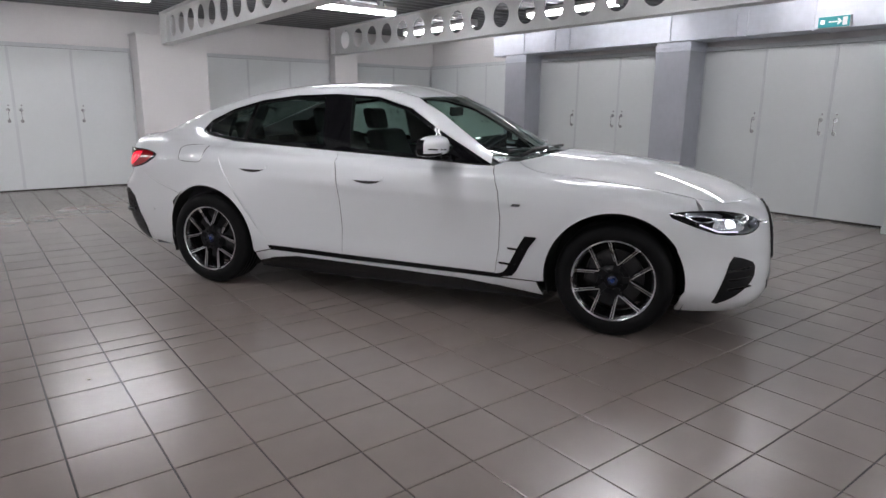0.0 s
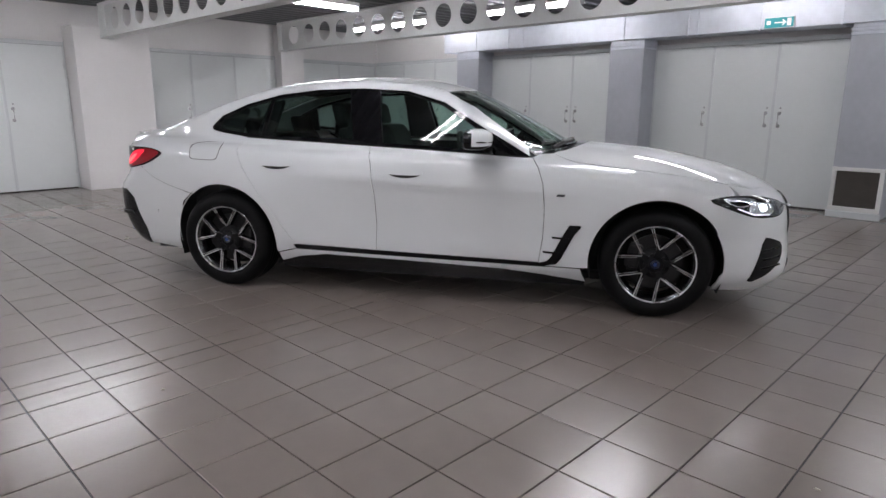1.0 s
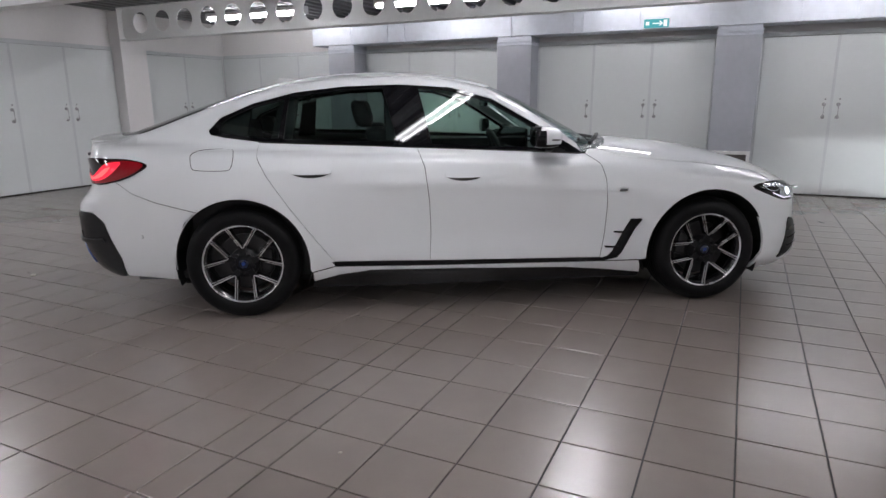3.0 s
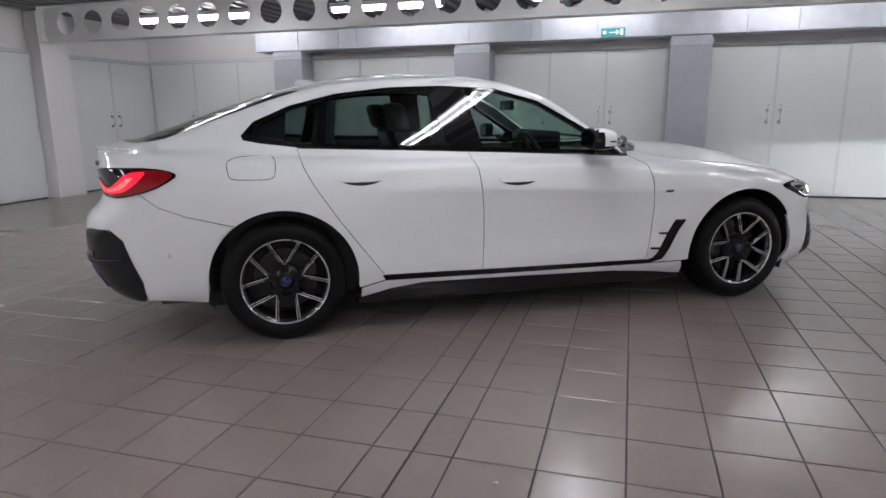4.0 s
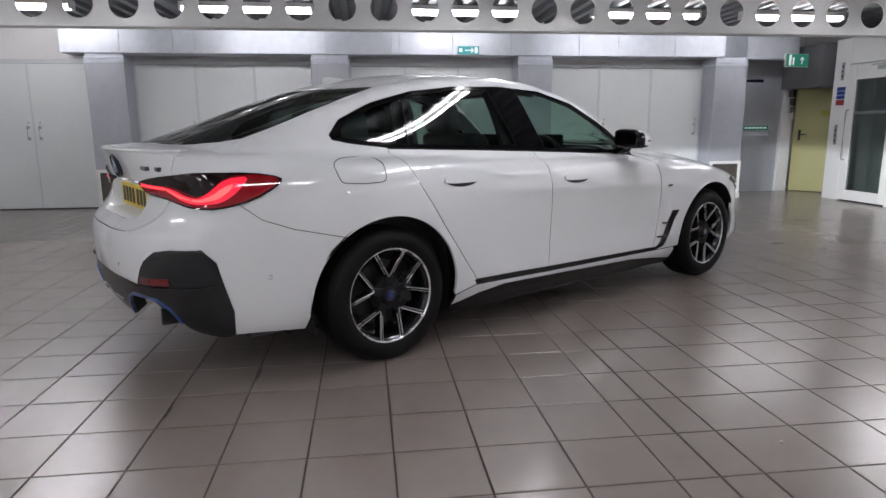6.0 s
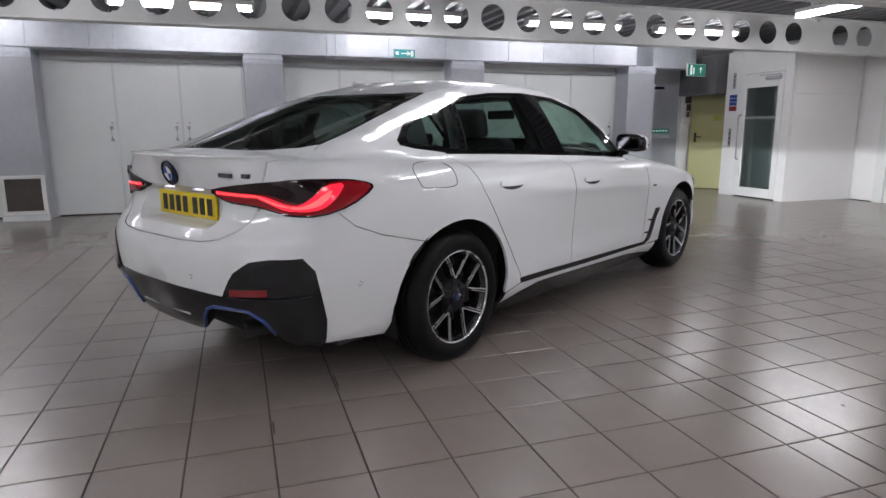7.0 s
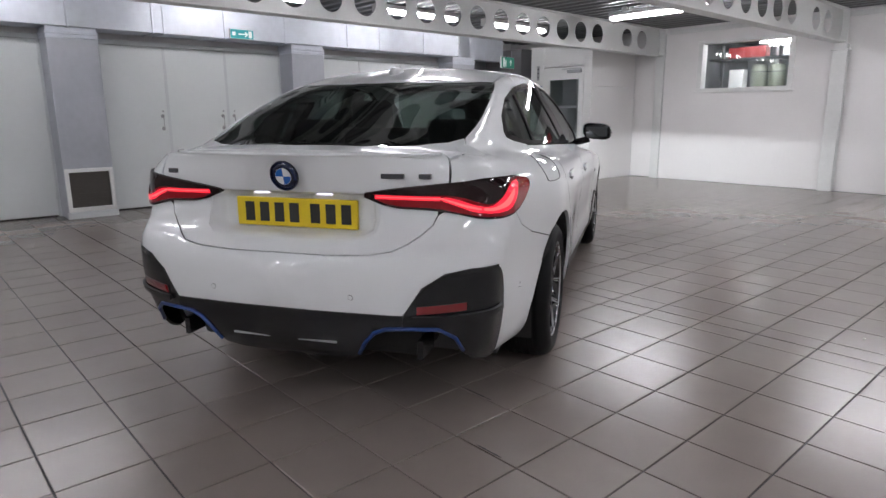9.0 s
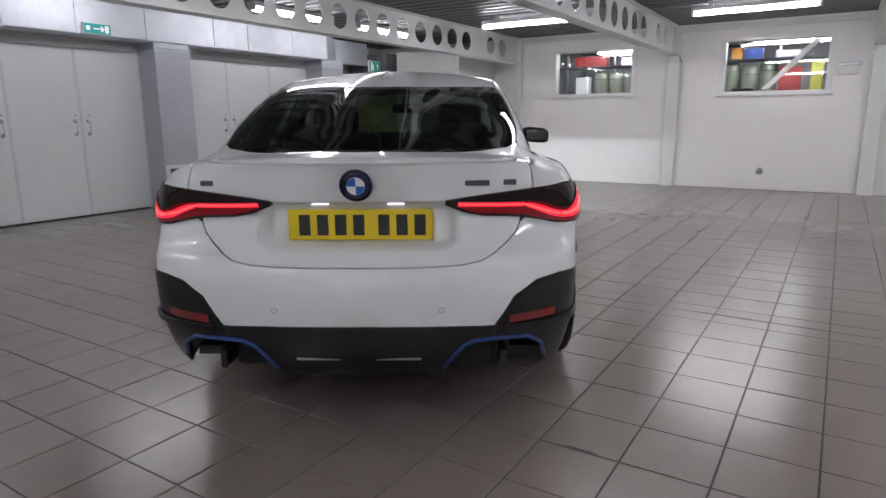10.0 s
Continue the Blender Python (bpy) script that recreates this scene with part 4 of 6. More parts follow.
def build_car(at, turn):
    car = thing("car", at, turn, "white five-door fastback car with its lamps lit, on tiles", "car")
    # Rims go black to hold the shade seen in the panel gaps.
    WP = ("paint", "gap")
    seam_z = (1.034, 1.0, 0.95, 0.90, 0.86)
    seam_u = [to_plane("tail", p)[0] for p in ((-0.872, -0.607, 0), (-0.882, -0.612, 0), (-0.90, -0.615, 0), (-0.905, -0.607, 0), (-0.912, -0.588, 0))]
    seam = [tuple(float(c) for c in p) for p in on_body("tail", np.array(seam_u), np.array(seam_z))]
    # upper side frame and quarter panel
    ring = (GLASS_LOW[4:] + GLASS_TOP + side_of(SCREEN_EDGE + ROOF_EDGE + REAR_EDGE + BOOT_EDGE)
            + [(x, z) for x, y, z in seam[1:]] + [(-0.80, 0.835), (-0.69, 0.822), (-0.60, 0.752), (-0.47, 0.702), (-0.248, 0.648)]
            + arc(0, 0.33, 0.392, 126, -6, 26) + [(0.40, 0.27), (0.537, 0.305)] + REAR_CUT[::-1])
    door_r = REAR_CUT + [(0.82, 0.329)] + B_CUT[::-1] + BELT_REAR[::-1]
    door_f = B_CUT + [(1.6, 0.315)] + F_CUT[::-1] + BELT_FRONT[::-1]
    fender = (F_CUT + [(2.165, 0.285), (2.43, 0.285)] + arc(2.856, 0.33, 0.392, 186, 31, 28)
              + [(3.225, 0.66), (3.30, 0.70)] + side_of(BONNET_CUT[::-1])[1:] + side_of([(2.14, 0.63)]))
    for kind, mirror in (("right", False), ("left", True)):
        sk = lambda name, poly, label="", holes=(), mats=WP, **k: skin(name, [patch("right", poly, holes, **k)], mats, car, label, mirror)
        sk("quarter_panel", ring, "white quarter panel and roof frame", mats=("paint", "paint"), step=0.035)
        for name, poly in (("rear_door", door_r), ("front_door", door_f)):
            ob = sk(name, poly, step=0.024)
            rear = name == "rear_door"
            x0, z0 = (0.312, 0.858) if rear else (1.20, 0.826)
            x1 = x0 + 0.225
            # Black crescent laid over the paint draws the shade below the handle.
            hp = patch("right", [(x0 + 0.012, z0 - 0.001), (x0 + 0.05, z0 - 0.016), (x0 + 0.115, z0 - 0.023), (x1 - 0.05, z0 - 0.016), (x1 - 0.012, z0 - 0.001), (x1 - 0.012, z0 + 0.003), (x0 + 0.012, z0 + 0.003)], step=0.02, rim=0.01, lift=0.0025, depth=0.004, rounds=1, gap=0)
            skin("handle_recess", [hp], ("gap", "gap"), ob, "black crescent drawn as the shade in the handle recess", mirror)
            hp = patch("right", [(x0 - 0.002, z0 - 0.004), (x1 + 0.004, z0 - 0.004), (x1 + 0.004, z0 + 0.022), (x1 - 0.03, z0 + 0.029), (x0 + 0.03, z0 + 0.030), (x0 - 0.002, z0 + 0.022)], step=0.02, rim=0.01, lift=0.012, depth=0.012, rounds=2, gap=0)
            skin("handle", [hp], ("paint", "paint"), ob, "white flush door handle", mirror)
        fob = sk("fender", fender, "white front wing")
        # sills
        sk("sill", [(0.405, 0.268), (0.537, 0.303), (1.1, 0.292), (1.7, 0.286), (2.165, 0.282), (2.42, 0.282), (2.455, 0.185), (2.20, 0.222), (1.95, 0.246), (1.33, 0.262), (0.75, 0.272), (0.56, 0.247), (0.405, 0.20)], "white sill")
        sk("door_strip", [(0.52, 0.334), (1.107, 0.321), (1.6, 0.314), (2.17, 0.307), (2.20, 0.286), (1.6, 0.289), (1.1, 0.296), (0.54, 0.307)], "gloss black strip below the doors", mats=("trim", "gap"), lift=0.004, gap=0)
        sk("side_skirt", [(0.40, 0.20), (0.56, 0.248), (0.75, 0.272), (1.33, 0.262), (1.95, 0.247), (2.20, 0.223), (2.45, 0.187), (2.45, 0.155), (0.40, 0.155)], "dark grey side skirt", mats=("skirt", "gap"), lift=0.004, gap=0)
        br = sk("air_breather", [(2.345, 0.552), (2.412, 0.552), (2.415, 0.543), (2.375, 0.49), (2.30, 0.335), (2.275, 0.305), (2.19, 0.286), (2.17, 0.305), (2.215, 0.318), (2.24, 0.345), (2.31, 0.49)], "gloss black air breather", mats=("trim", "gap"), lift=0.005, gap=0, rim=0.012, step=0.02)
        for z in (0.375, 0.468):
            x = 2.245 + (z - 0.375) * 0.55
            skin("blade", [patch("right", [(x - 0.055, z + 0.008), (x + 0.05, z + 0.004), (x + 0.05, z - 0.008), (x - 0.05, z - 0.003)], step=0.02, rim=0.01, lift=0.007, gap=0)], ("trim", "gap"), br, "", mirror)
        sk("badge_bar", [(2.268, 0.738), (2.315, 0.738), (2.308, 0.724), (2.258, 0.724)], "small dark metal wing badge", mats=("badge_grey", "gap"), lift=0.004, gap=0, rim=0.01)
        # charging flap: a black bead draws the shade in its groove
        if not mirror:
            fl = [(-0.262, 0.995), (-0.03, 1.003), (-0.010, 0.97), (-0.018, 0.90), (-0.045, 0.883), (-0.225, 0.886), (-0.248, 0.90)]
            loop = resample(rounded(fl, 2), 0.02)
            ring_pts = [tuple(p) for p in on_body("right", np.append(loop[:, 0], loop[:2, 0]), np.append(loop[:, 1], loop[:2, 1]))]
            part("charge_flap_gap", bent(bmesh.new(), ring_pts, 0.0019, 6), "gap", car, "thin black bead drawn as the shaded gap round the charging flap")
        # glass and pillar trims
        sk("window_surround", GLASS_TOP + GLASS_LOW, "gloss black window surround", holes=(
            [(-0.118, 1.088), (-0.121, 1.112), (-0.102, 1.143), (-0.06, 1.174), (0.09, 1.238), (0.262, 1.282), (0.225, 1.050), (0.06, 1.063)],
            [(0.292, 1.290), (0.60, 1.332), (0.848, 1.342), (0.925, 1.035), (0.60, 1.037), (0.258, 1.050)],
            [(1.065, 1.345), (1.25, 1.328), (1.495, 1.258), (1.67, 1.155), (1.845, 1.043), (1.80, 0.985), (1.35, 1.006), (1.135, 1.016)]), mats=("trim", "gap"), lift=0.002, gap=0.001, rim=0.016)
        for name, poly, m in (("quarter_window", [(-0.118, 1.088), (-0.121, 1.112), (-0.102, 1.143), (-0.06, 1.174), (0.09, 1.238), (0.262, 1.282), (0.225, 1.050), (0.06, 1.063)], "privacy"),
                              ("rear_door_window", [(0.292, 1.290), (0.60, 1.332), (0.848, 1.342), (0.925, 1.035), (0.60, 1.037), (0.258, 1.050)], "privacy"),
                              ("front_door_window", [(1.065, 1.345), (1.25, 1.328), (1.495, 1.258), (1.67, 1.155), (1.845, 1.043), (1.80, 0.985), (1.35, 1.006), (1.135, 1.016)], "car_glass")):
            sk(name, poly, "dark tinted side window", mats=(m, "trim"), lift=-0.004, gap=-0.003, depth=0.002)
        # headlamp
        hl = [(3.095, -0.872, 0.728), (3.168, -0.835, 0.752), (3.338, -0.733, 0.750), (3.44, -0.66, 0.735), (3.535, -0.554, 0.700), (3.550, -0.557, 0.659), (3.495, -0.646, 0.622), (3.354, -0.771, 0.626), (3.246, -0.828, 0.665)]
        hp = lambda pts, lift, name, mats, parent, label="", rounds=1: skin(name, [patch("nose", nose_uv(pts), step=0.025, rim=0.014, lift=lift, gap=0, rounds=rounds, depth=0.012)], mats, parent, label, mirror)
        h = hp(hl, 0.003, "headlamp", ("trim", "gap"), car, "lit headlamp under a dark clear lens")
        hp([(3.160, -0.836, 0.742), (3.27, -0.775, 0.744), (3.35, -0.725, 0.728), (3.33, -0.745, 0.706), (3.27, -0.790, 0.690), (3.22, -0.818, 0.700)], 0.005, "bezel", ("lamp_chrome", "gap"), h, "bright lamp bezel")
        hp([(3.19, -0.825, 0.722), (3.27, -0.783, 0.722), (3.31, -0.76, 0.706), (3.26, -0.797, 0.694), (3.22, -0.816, 0.706)], 0.0065, "bezel_pocket", ("trim", "gap"), h)
        hp([(3.31, -0.752, 0.715), (3.37, -0.71, 0.712), (3.43, -0.668, 0.70), (3.455, -0.665, 0.655), (3.41, -0.715, 0.640), (3.34, -0.768, 0.640), (3.30, -0.785, 0.664)], 0.005, "reflector", ("lamp_chrome", "gap"), h)
        # Grey-blue panel paints in the pale haze of the lit lamp.
        hp([(3.40, -0.69, 0.722), (3.46, -0.63, 0.719), (3.527, -0.56, 0.699), (3.540, -0.567, 0.664), (3.490, -0.645, 0.630), (3.40, -0.73, 0.632)], 0.0042, "inner_lens", ("lamp_grey", "gap"), h, "grey hazed inner lens")
        hp([(3.46, -0.63, 0.712), (3.50, -0.585, 0.700), (3.515, -0.60, 0.658), (3.475, -0.65, 0.650)], 0.005, "projector_lens", ("privacy_lens", "gap"), h)
        hp([(3.345, -0.735, 0.704), (3.39, -0.70, 0.702), (3.405, -0.70, 0.668), (3.365, -0.737, 0.658)], 0.007, "lit_lens", ("lamp_white", "gap"), h)
        hp([(3.245, -0.803, 0.686), (3.33, -0.765, 0.650), (3.42, -0.70, 0.645), (3.42, -0.70, 0.639), (3.33, -0.767, 0.643), (3.242, -0.807, 0.680)], 0.007, "light_strip", ("plate_light", "gap"), h, rounds=0)
        # front corner insert
        i = hp([(3.415, -0.73, 0.510), (3.47, -0.70, 0.500), (3.550, -0.628, 0.462), (3.556, -0.66, 0.385), (3.502, -0.742, 0.308), (3.355, -0.80, 0.232), (3.375, -0.785, 0.34)], 0.004, "corner_intake", ("hub_black", "gap"), car, "black corner air intake")
        for z in (0.325, 0.375, 0.425):
            hp([(3.41, -0.765, z + 0.012), (3.535, -0.68, z + 0.022), (3.535, -0.68, z + 0.014), (3.41, -0.765, z)], 0.010, "slat", ("trim", "gap"), i, rounds=0)
        # tail lamp
        tl = [(-0.957, -0.285, 0.900), (-0.951, -0.415, 0.921), (-0.905, -0.629, 0.945), (-0.82, -0.735, 0.953), (-0.62, -0.795, 0.947), (-0.505, -0.825, 0.925), (-0.505, -0.828, 0.900), (-0.626, -0.823, 0.838), (-0.773, -0.798, 0.805), (-0.855, -0.725, 0.807), (-0.891, -0.646, 0.828), (-0.913, -0.572, 0.842), (-0.942, -0.405, 0.851)]
        tp = lambda pts, lift, name, mats, parent, label="", rounds=1, depth=0.012: skin(name, [patch("tail", tail_uv(pts), step=0.025, rim=0.014, lift=lift, gap=0, rounds=rounds, depth=depth)], mats, parent, label, mirror)
        t = tp(tl, 0.012, "tail_lamp", ("lamp_dark", "gap"), car, "lit red tail lamp with an L-shaped light strip", depth=0.03)
        tp([(-0.955, -0.335, 0.893), (-0.912, -0.59, 0.902), (-0.885, -0.66, 0.893), (-0.855, -0.712, 0.870), (-0.825, -0.75, 0.858), (-0.79, -0.782, 0.884), (-0.735, -0.795, 0.935), (-0.62, -0.803, 0.938), (-0.525, -0.822, 0.925), (-0.52, -0.826, 0.902), (-0.63, -0.822, 0.846), (-0.773, -0.797, 0.812), (-0.855, -0.725, 0.814), (-0.891, -0.646, 0.835), (-0.912, -0.575, 0.852), (-0.942, -0.41, 0.860)], 0.0145, "lens", ("lamp_red", "gap"), t, "glowing red lens")
        tp([(-0.953, -0.355, 0.903), (-0.912, -0.592, 0.897), (-0.911, -0.588, 0.880), (-0.949, -0.353, 0.886)], 0.0165, "light_strip", ("lamp_glow", "gap"), t, rounds=0)
        tp([(-0.911, -0.600, 0.897), (-0.891, -0.647, 0.885), (-0.863, -0.702, 0.861), (-0.832, -0.747, 0.850), (-0.800, -0.777, 0.873), (-0.740, -0.792, 0.925), (-0.636, -0.801, 0.932), (-0.695, -0.808, 0.874), (-0.755, -0.799, 0.834), (-0.821, -0.762, 0.824), (-0.864, -0.702, 0.832), (-0.894, -0.634, 0.865), (-0.911, -0.592, 0.880)], 0.0165, "light_strip", ("lamp_glow", "gap"), t, rounds=1)
        tp([(-0.846, -0.726, 0.850), (-0.824, -0.754, 0.846), (-0.788, -0.786, 0.864), (-0.745, -0.797, 0.896), (-0.705, -0.802, 0.908), (-0.725, -0.803, 0.880), (-0.767, -0.795, 0.848), (-0.820, -0.762, 0.835), (-0.846, -0.726, 0.838)], 0.0185, "light_core", ("lamp_core", "gap"), t, rounds=1)
        tp([(-0.953, -0.36, 0.897), (-0.912, -0.60, 0.891), (-0.875, -0.685, 0.860), (-0.850, -0.722, 0.848), (-0.850, -0.722, 0.841), (-0.877, -0.680, 0.852), (-0.912, -0.596, 0.886), (-0.950, -0.36, 0.893)], 0.0180, "light_core", ("lamp_core", "gap"), t, rounds=0)
        # rear corner insert with reflector
        i = tp([(-1.052, -0.488, 0.475), (-1.042, -0.56, 0.58), (-1.012, -0.64, 0.632), (-0.96, -0.715, 0.646), (-0.855, -0.792, 0.646), (-0.802, -0.80, 0.585), (-0.735, -0.78, 0.36), (-0.725, -0.75, 0.245), (-0.80, -0.735, 0.245)] + [(TAIL_X - math.cos(u / 0.9), -math.sin(u / 0.9), z) for u, z in ((0.668, 0.29), (0.628, 0.375), (0.55, 0.420), (0.47, 0.421), (0.447, 0.43))], 0.005, "corner_insert", ("skirt", "gap"), car, "dark grey bumper corner insert")
        tp([(-1.035, -0.535, 0.515), (-0.965, -0.70, 0.528), (-0.965, -0.70, 0.498), (-1.035, -0.535, 0.485)], 0.009, "reflector", ("reflector_red", "gap"), i, "red reflector", rounds=0)
        tp([(-1.04, -0.52, 0.480), (-0.82, -0.79, 0.492), (-0.81, -0.79, 0.470), (-1.035, -0.52, 0.458)], 0.020, "ledge", ("skirt", "gap"), i, rounds=0)
    for s in (-1, 1):
        front = float(bisect(lambda x: half_width(x, 0.685) > 0.585, 3.0, 3.85))
        # Two added plates form a slit that cuts the beam's top and bottom.
        hood = box(bmesh.new(), (front - 0.012, s * 0.585 - 0.016, 0.6858), (front + 0.043, s * 0.585 + 0.016, 0.6885))
        box(hood, (front - 0.012, s * 0.585 - 0.016, 0.6790), (front + 0.043, s * 0.585 + 0.016, 0.6818))
        lens = part("beam_cutoff_slit", hood, "trim", car, "dark slit plates added to trim the headlamp beam")
        beam = bpy.data.lights.new("headlamp_beam", "SPOT")
        beam.energy, beam.color, beam.spot_size, beam.spot_blend, beam.shadow_soft_size = HEADLAMP_POWER, (0.92, 0.96, 1.0), radians(104), 0.9, 0.0006
        ob = new("headlamp_beam", beam)
        ob.parent = lens
        ob.matrix_basis = pose(front + 0.022, s * 0.585, 0.6856, 90 - 1, 0, -90)
    # roof, glass, bonnet
    skin("roof", [patch("top", both([SCREEN_EDGE[-1]] + SCREEN_TOP)[::-1] + ROOF_EDGE + [REAR_EDGE[0]] + both(REAR_TOP) [0:] + [(x, -y) for x, y in [REAR_EDGE[0]] + ROOF_EDGE[::-1]], gap=0.0005, step=0.06)], ("paint", "paint"), car, "white roof panel")
    skin("windscreen", [patch("top", SCREEN_EDGE[::-1] + both(SCREEN_LOW) + [(x, -y) for x, y in SCREEN_EDGE] + [(x, -y) for x, y in SCREEN_TOP] + SCREEN_TOP[-2::-1], gap=0.002, step=0.06, lift=-0.004, depth=0.004)], ("screen_glass", "trim"), car, "clear curved windscreen")
    rear = [(x, y) for x, y in REAR_EDGE] + both(REAR_LOW) + [(x, -y) for x, y in REAR_EDGE[::-1]] + [(x, -y) for x, y in REAR_TOP] + REAR_TOP[-2::-1]
    skin("rear_window", [patch("top", rear, gap=0.002, step=0.06, lift=-0.003, depth=0.004)], ("rear_glass", "trim"), car, "dark raked rear window")
    bonnet = BONNET_CUT + both(BONNET_FRONT) + [(x, -y) for x, y in BONNET_CUT[::-1]] + [(2.31, -0.46), (2.37, -0.30), (2.41, -0.15), (2.42, 0), (2.41, 0.15), (2.37, 0.30), (2.31, 0.46)]
    skin("bonnet", [patch("top", bonnet, step=0.05)], ("paint", "paint"), car, "white sculpted bonnet")
    cowl = [(2.06, 0.65), (2.14, 0.635), (2.215, 0.60), (2.31, 0.46), (2.37, 0.30), (2.41, 0.15), (2.42, 0.0)]
    cowl = both(cowl) + [(x, -y) for x, y in [SCREEN_EDGE[0]] + SCREEN_LOW] + SCREEN_LOW[-2::-1]
    c = skin("cowl", [patch("top", cowl, step=0.05, lift=-0.018, gap=-0.004)], ("skirt", "gap"), car, "black windscreen cowl")
    for a, b in (((2.30, 0.34, 1.012), (2.12, -0.52, 1.012)), ((2.28, -0.30, 1.015), (2.16, 0.42, 1.03))):
        bm = bmesh.new()
        rod(bm, a, b, 0.010, 6)
        part("wiper", bm, "black", c)
    bm = bent(bmesh.new(), [(2.20, -0.50, 0.985), (2.26, -0.42, 1.02), (2.32, -0.28, 1.03)], 0.014, 8)
    part("wiper_arm", bm, "black", c)
    # bumpers
    rb = [wing(-0.41, 0.222)] + [wing(x, z) for x, z in arc(0, 0.33, 0.392, 184, 126.5, 14)] + [
        wing(-0.248, 0.648), wing(-0.47, 0.702), wing(-0.60, 0.752), wing(-0.69, 0.822), wing(-0.80, 0.835), (-0.905, -0.60, 0.838), (-0.918, -0.583, 0.825), (-0.93, -0.565, 0.79), (-0.965, -0.535, 0.757), (-1.0, -0.49, 0.727), (-1.03, -0.44, 0.706), (-1.048, -0.36, 0.694), (-1.058, -0.2, 0.6885), (-1.06, 0.0, 0.6895)]
    low = [(-1.052, -0.488, 0.475), (-1.042, -0.56, 0.58), (-1.012, -0.64, 0.632), (-0.96, -0.715, 0.646), (-0.855, -0.792, 0.646), (-0.802, -0.80, 0.585), (-0.735, -0.78, 0.36), (-0.725, -0.75, 0.245)]
    a, b = tail_uv(rb), tail_uv(low)
    poly = a + [(-u, v) for u, v in a[-2::-1]] + [(-u, v) for u, v in b[::-1]] + [(-0.3, 0.480), (0, 0.482), (0.3, 0.480)] + b
    skin("rear_bumper", [patch("tail", poly, step=0.04)], WP, car, "white rear bumper")
    for y in (-0.30, 0.29, -0.86):
        x = -1.09 if abs(y) < 0.5 else -0.60
        z = 0.540 if abs(y) < 0.5 else 0.50
        d = (-1, 0, 0) if abs(y) < 0.5 else (-0.45, -0.9, 0)
        q = on_body("tail", np.array([to_plane("tail", (x, y, z))[0]]), np.array([z]))[0]
        bm = bmesh.new()
        rod(bm, Vector(q), Vector(q) + Vector(d).normalized() * 0.0015, 0.010, 16)
        ps = part("parking_sensor", bm, "gap", car)
        bm = bmesh.new()
        rod(bm, Vector(q), Vector(q) + Vector(d).normalized() * 0.0025, 0.0085, 16)
        part("sensor_face", bm, "paint", ps)
    # boot lid: deck and rear face
    lip_u = np.array([0.625, 0.56, 0.48, 0.4, 0.3, 0.2, 0.1, 0.0])
    lip = on_body("tail", lip_u, np.full(8, 1.044))
    ends = on_body("tail", np.array([0.70]), np.array([1.035]))[0]
    half = [REAR_EDGE[-1]] + BOOT_EDGE + [(float(x), float(-y)) for x, y, z in lip]
    deck = half + [(x, -y) for x, y in half[-2::-1]] + [(x, -y) for x, y in REAR_LOW] + REAR_LOW[-2::-1]
    face = list(zip(seam_u, seam_z)) + tail_uv([(-0.918, -0.583, 0.825), (-0.93, -0.565, 0.79), (-0.965, -0.535, 0.757), (-1.0, -0.49, 0.727), (-1.03, -0.44, 0.706), (-1.048, -0.36, 0.694), (-1.058, -0.2, 0.6885), (-1.06, 0.0, 0.6895)])
    face = flip(face) + [(-float(u), 1.044) for u in lip_u] + [(float(u), 1.044) for u in lip_u[-2::-1]]
    recess = [(u * 0.01, 0.735) for u in range(-28, 29, 4)] + [(0.33, 0.742), (0.37, 0.765), (0.385, 0.80), (0.385, 0.86), (0.37, 0.895)] + [(u * 0.01, 0.902) for u in range(35, -36, -5)] + [(-0.37, 0.895), (-0.385, 0.86), (-0.385, 0.80), (-0.37, 0.765), (-0.33, 0.742)]
    boot = skin("boot_lid", [patch("top", deck, step=0.04, gap=0.0015), patch("tail", face, (recess,), step=0.035, gap=0.0015)], ("paint", "paint"), car, "white boot lid with a small lip")
    edge = [tuple(p) for p in on_body("tail", np.linspace(-0.62, 0.62, 25), np.full(25, 1.040))]
    part("spoiler_lip", bent(bmesh.new(), [(x - 0.002, y, z + 0.001) for x, y, z in edge], 0.0065, 10), "paint", boot, "white lip spoiler", smooth=True)
    # number plate with plain bars, plate lamps, badges
    rim = on_body("tail", np.array([u for u, v in recess]), np.array([v for u, v in recess]))
    bm = bmesh.new()
    rows = []
    for f in (0.0, 0.25, 0.5, 0.75, 1.0):
        g = f * f * (3 - 2 * f)
        o = 0.003 if f == 0 else 0.0
        rows.append([bm.verts.new((x + o + (-0.895 - x) * g, y * (1 - 0.14 * f + o * 4), z + ((min(max(z, 0.752), 0.886) - z) * f) + (o if z > 0.82 else -o))) for x, y, z in rim])
    for a, b in zip(rows, rows[1:]):
        for k in range(len(rim)):
            bm.faces.new((a[k], a[(k + 1) % len(rim)], b[(k + 1) % len(rim)], b[k]))
    bm.faces.new(rows[-1])
    bmesh.ops.recalc_face_normals(bm, faces=bm.faces)
    part("plate_recess", bm, "paint", boot, "white recess round the plate", smooth=True)
    pl = part("number_plate", a_box((-0.915, -0.26, 0.758), (-0.899, 0.26, 0.869), 0.003), "plate", car, "yellow rear number plate")
    for k, y in enumerate((0.20, 0.135, 0.07, 0.005, -0.085, -0.15, -0.215)):
        part("bar", a_box((-0.9175, y - 0.020, 0.776), (-0.9152, y + 0.020, 0.851)), "black", pl)
    for y in (-0.13, 0.14):
        part("plate_lamp", a_box((-0.928, y - 0.03, 0.886), (-0.908, y + 0.03, 0.8915)), "plate_light", boot)
    bd = thing("badge_roundel", (-0.980, 0.0, 0.962), 0)
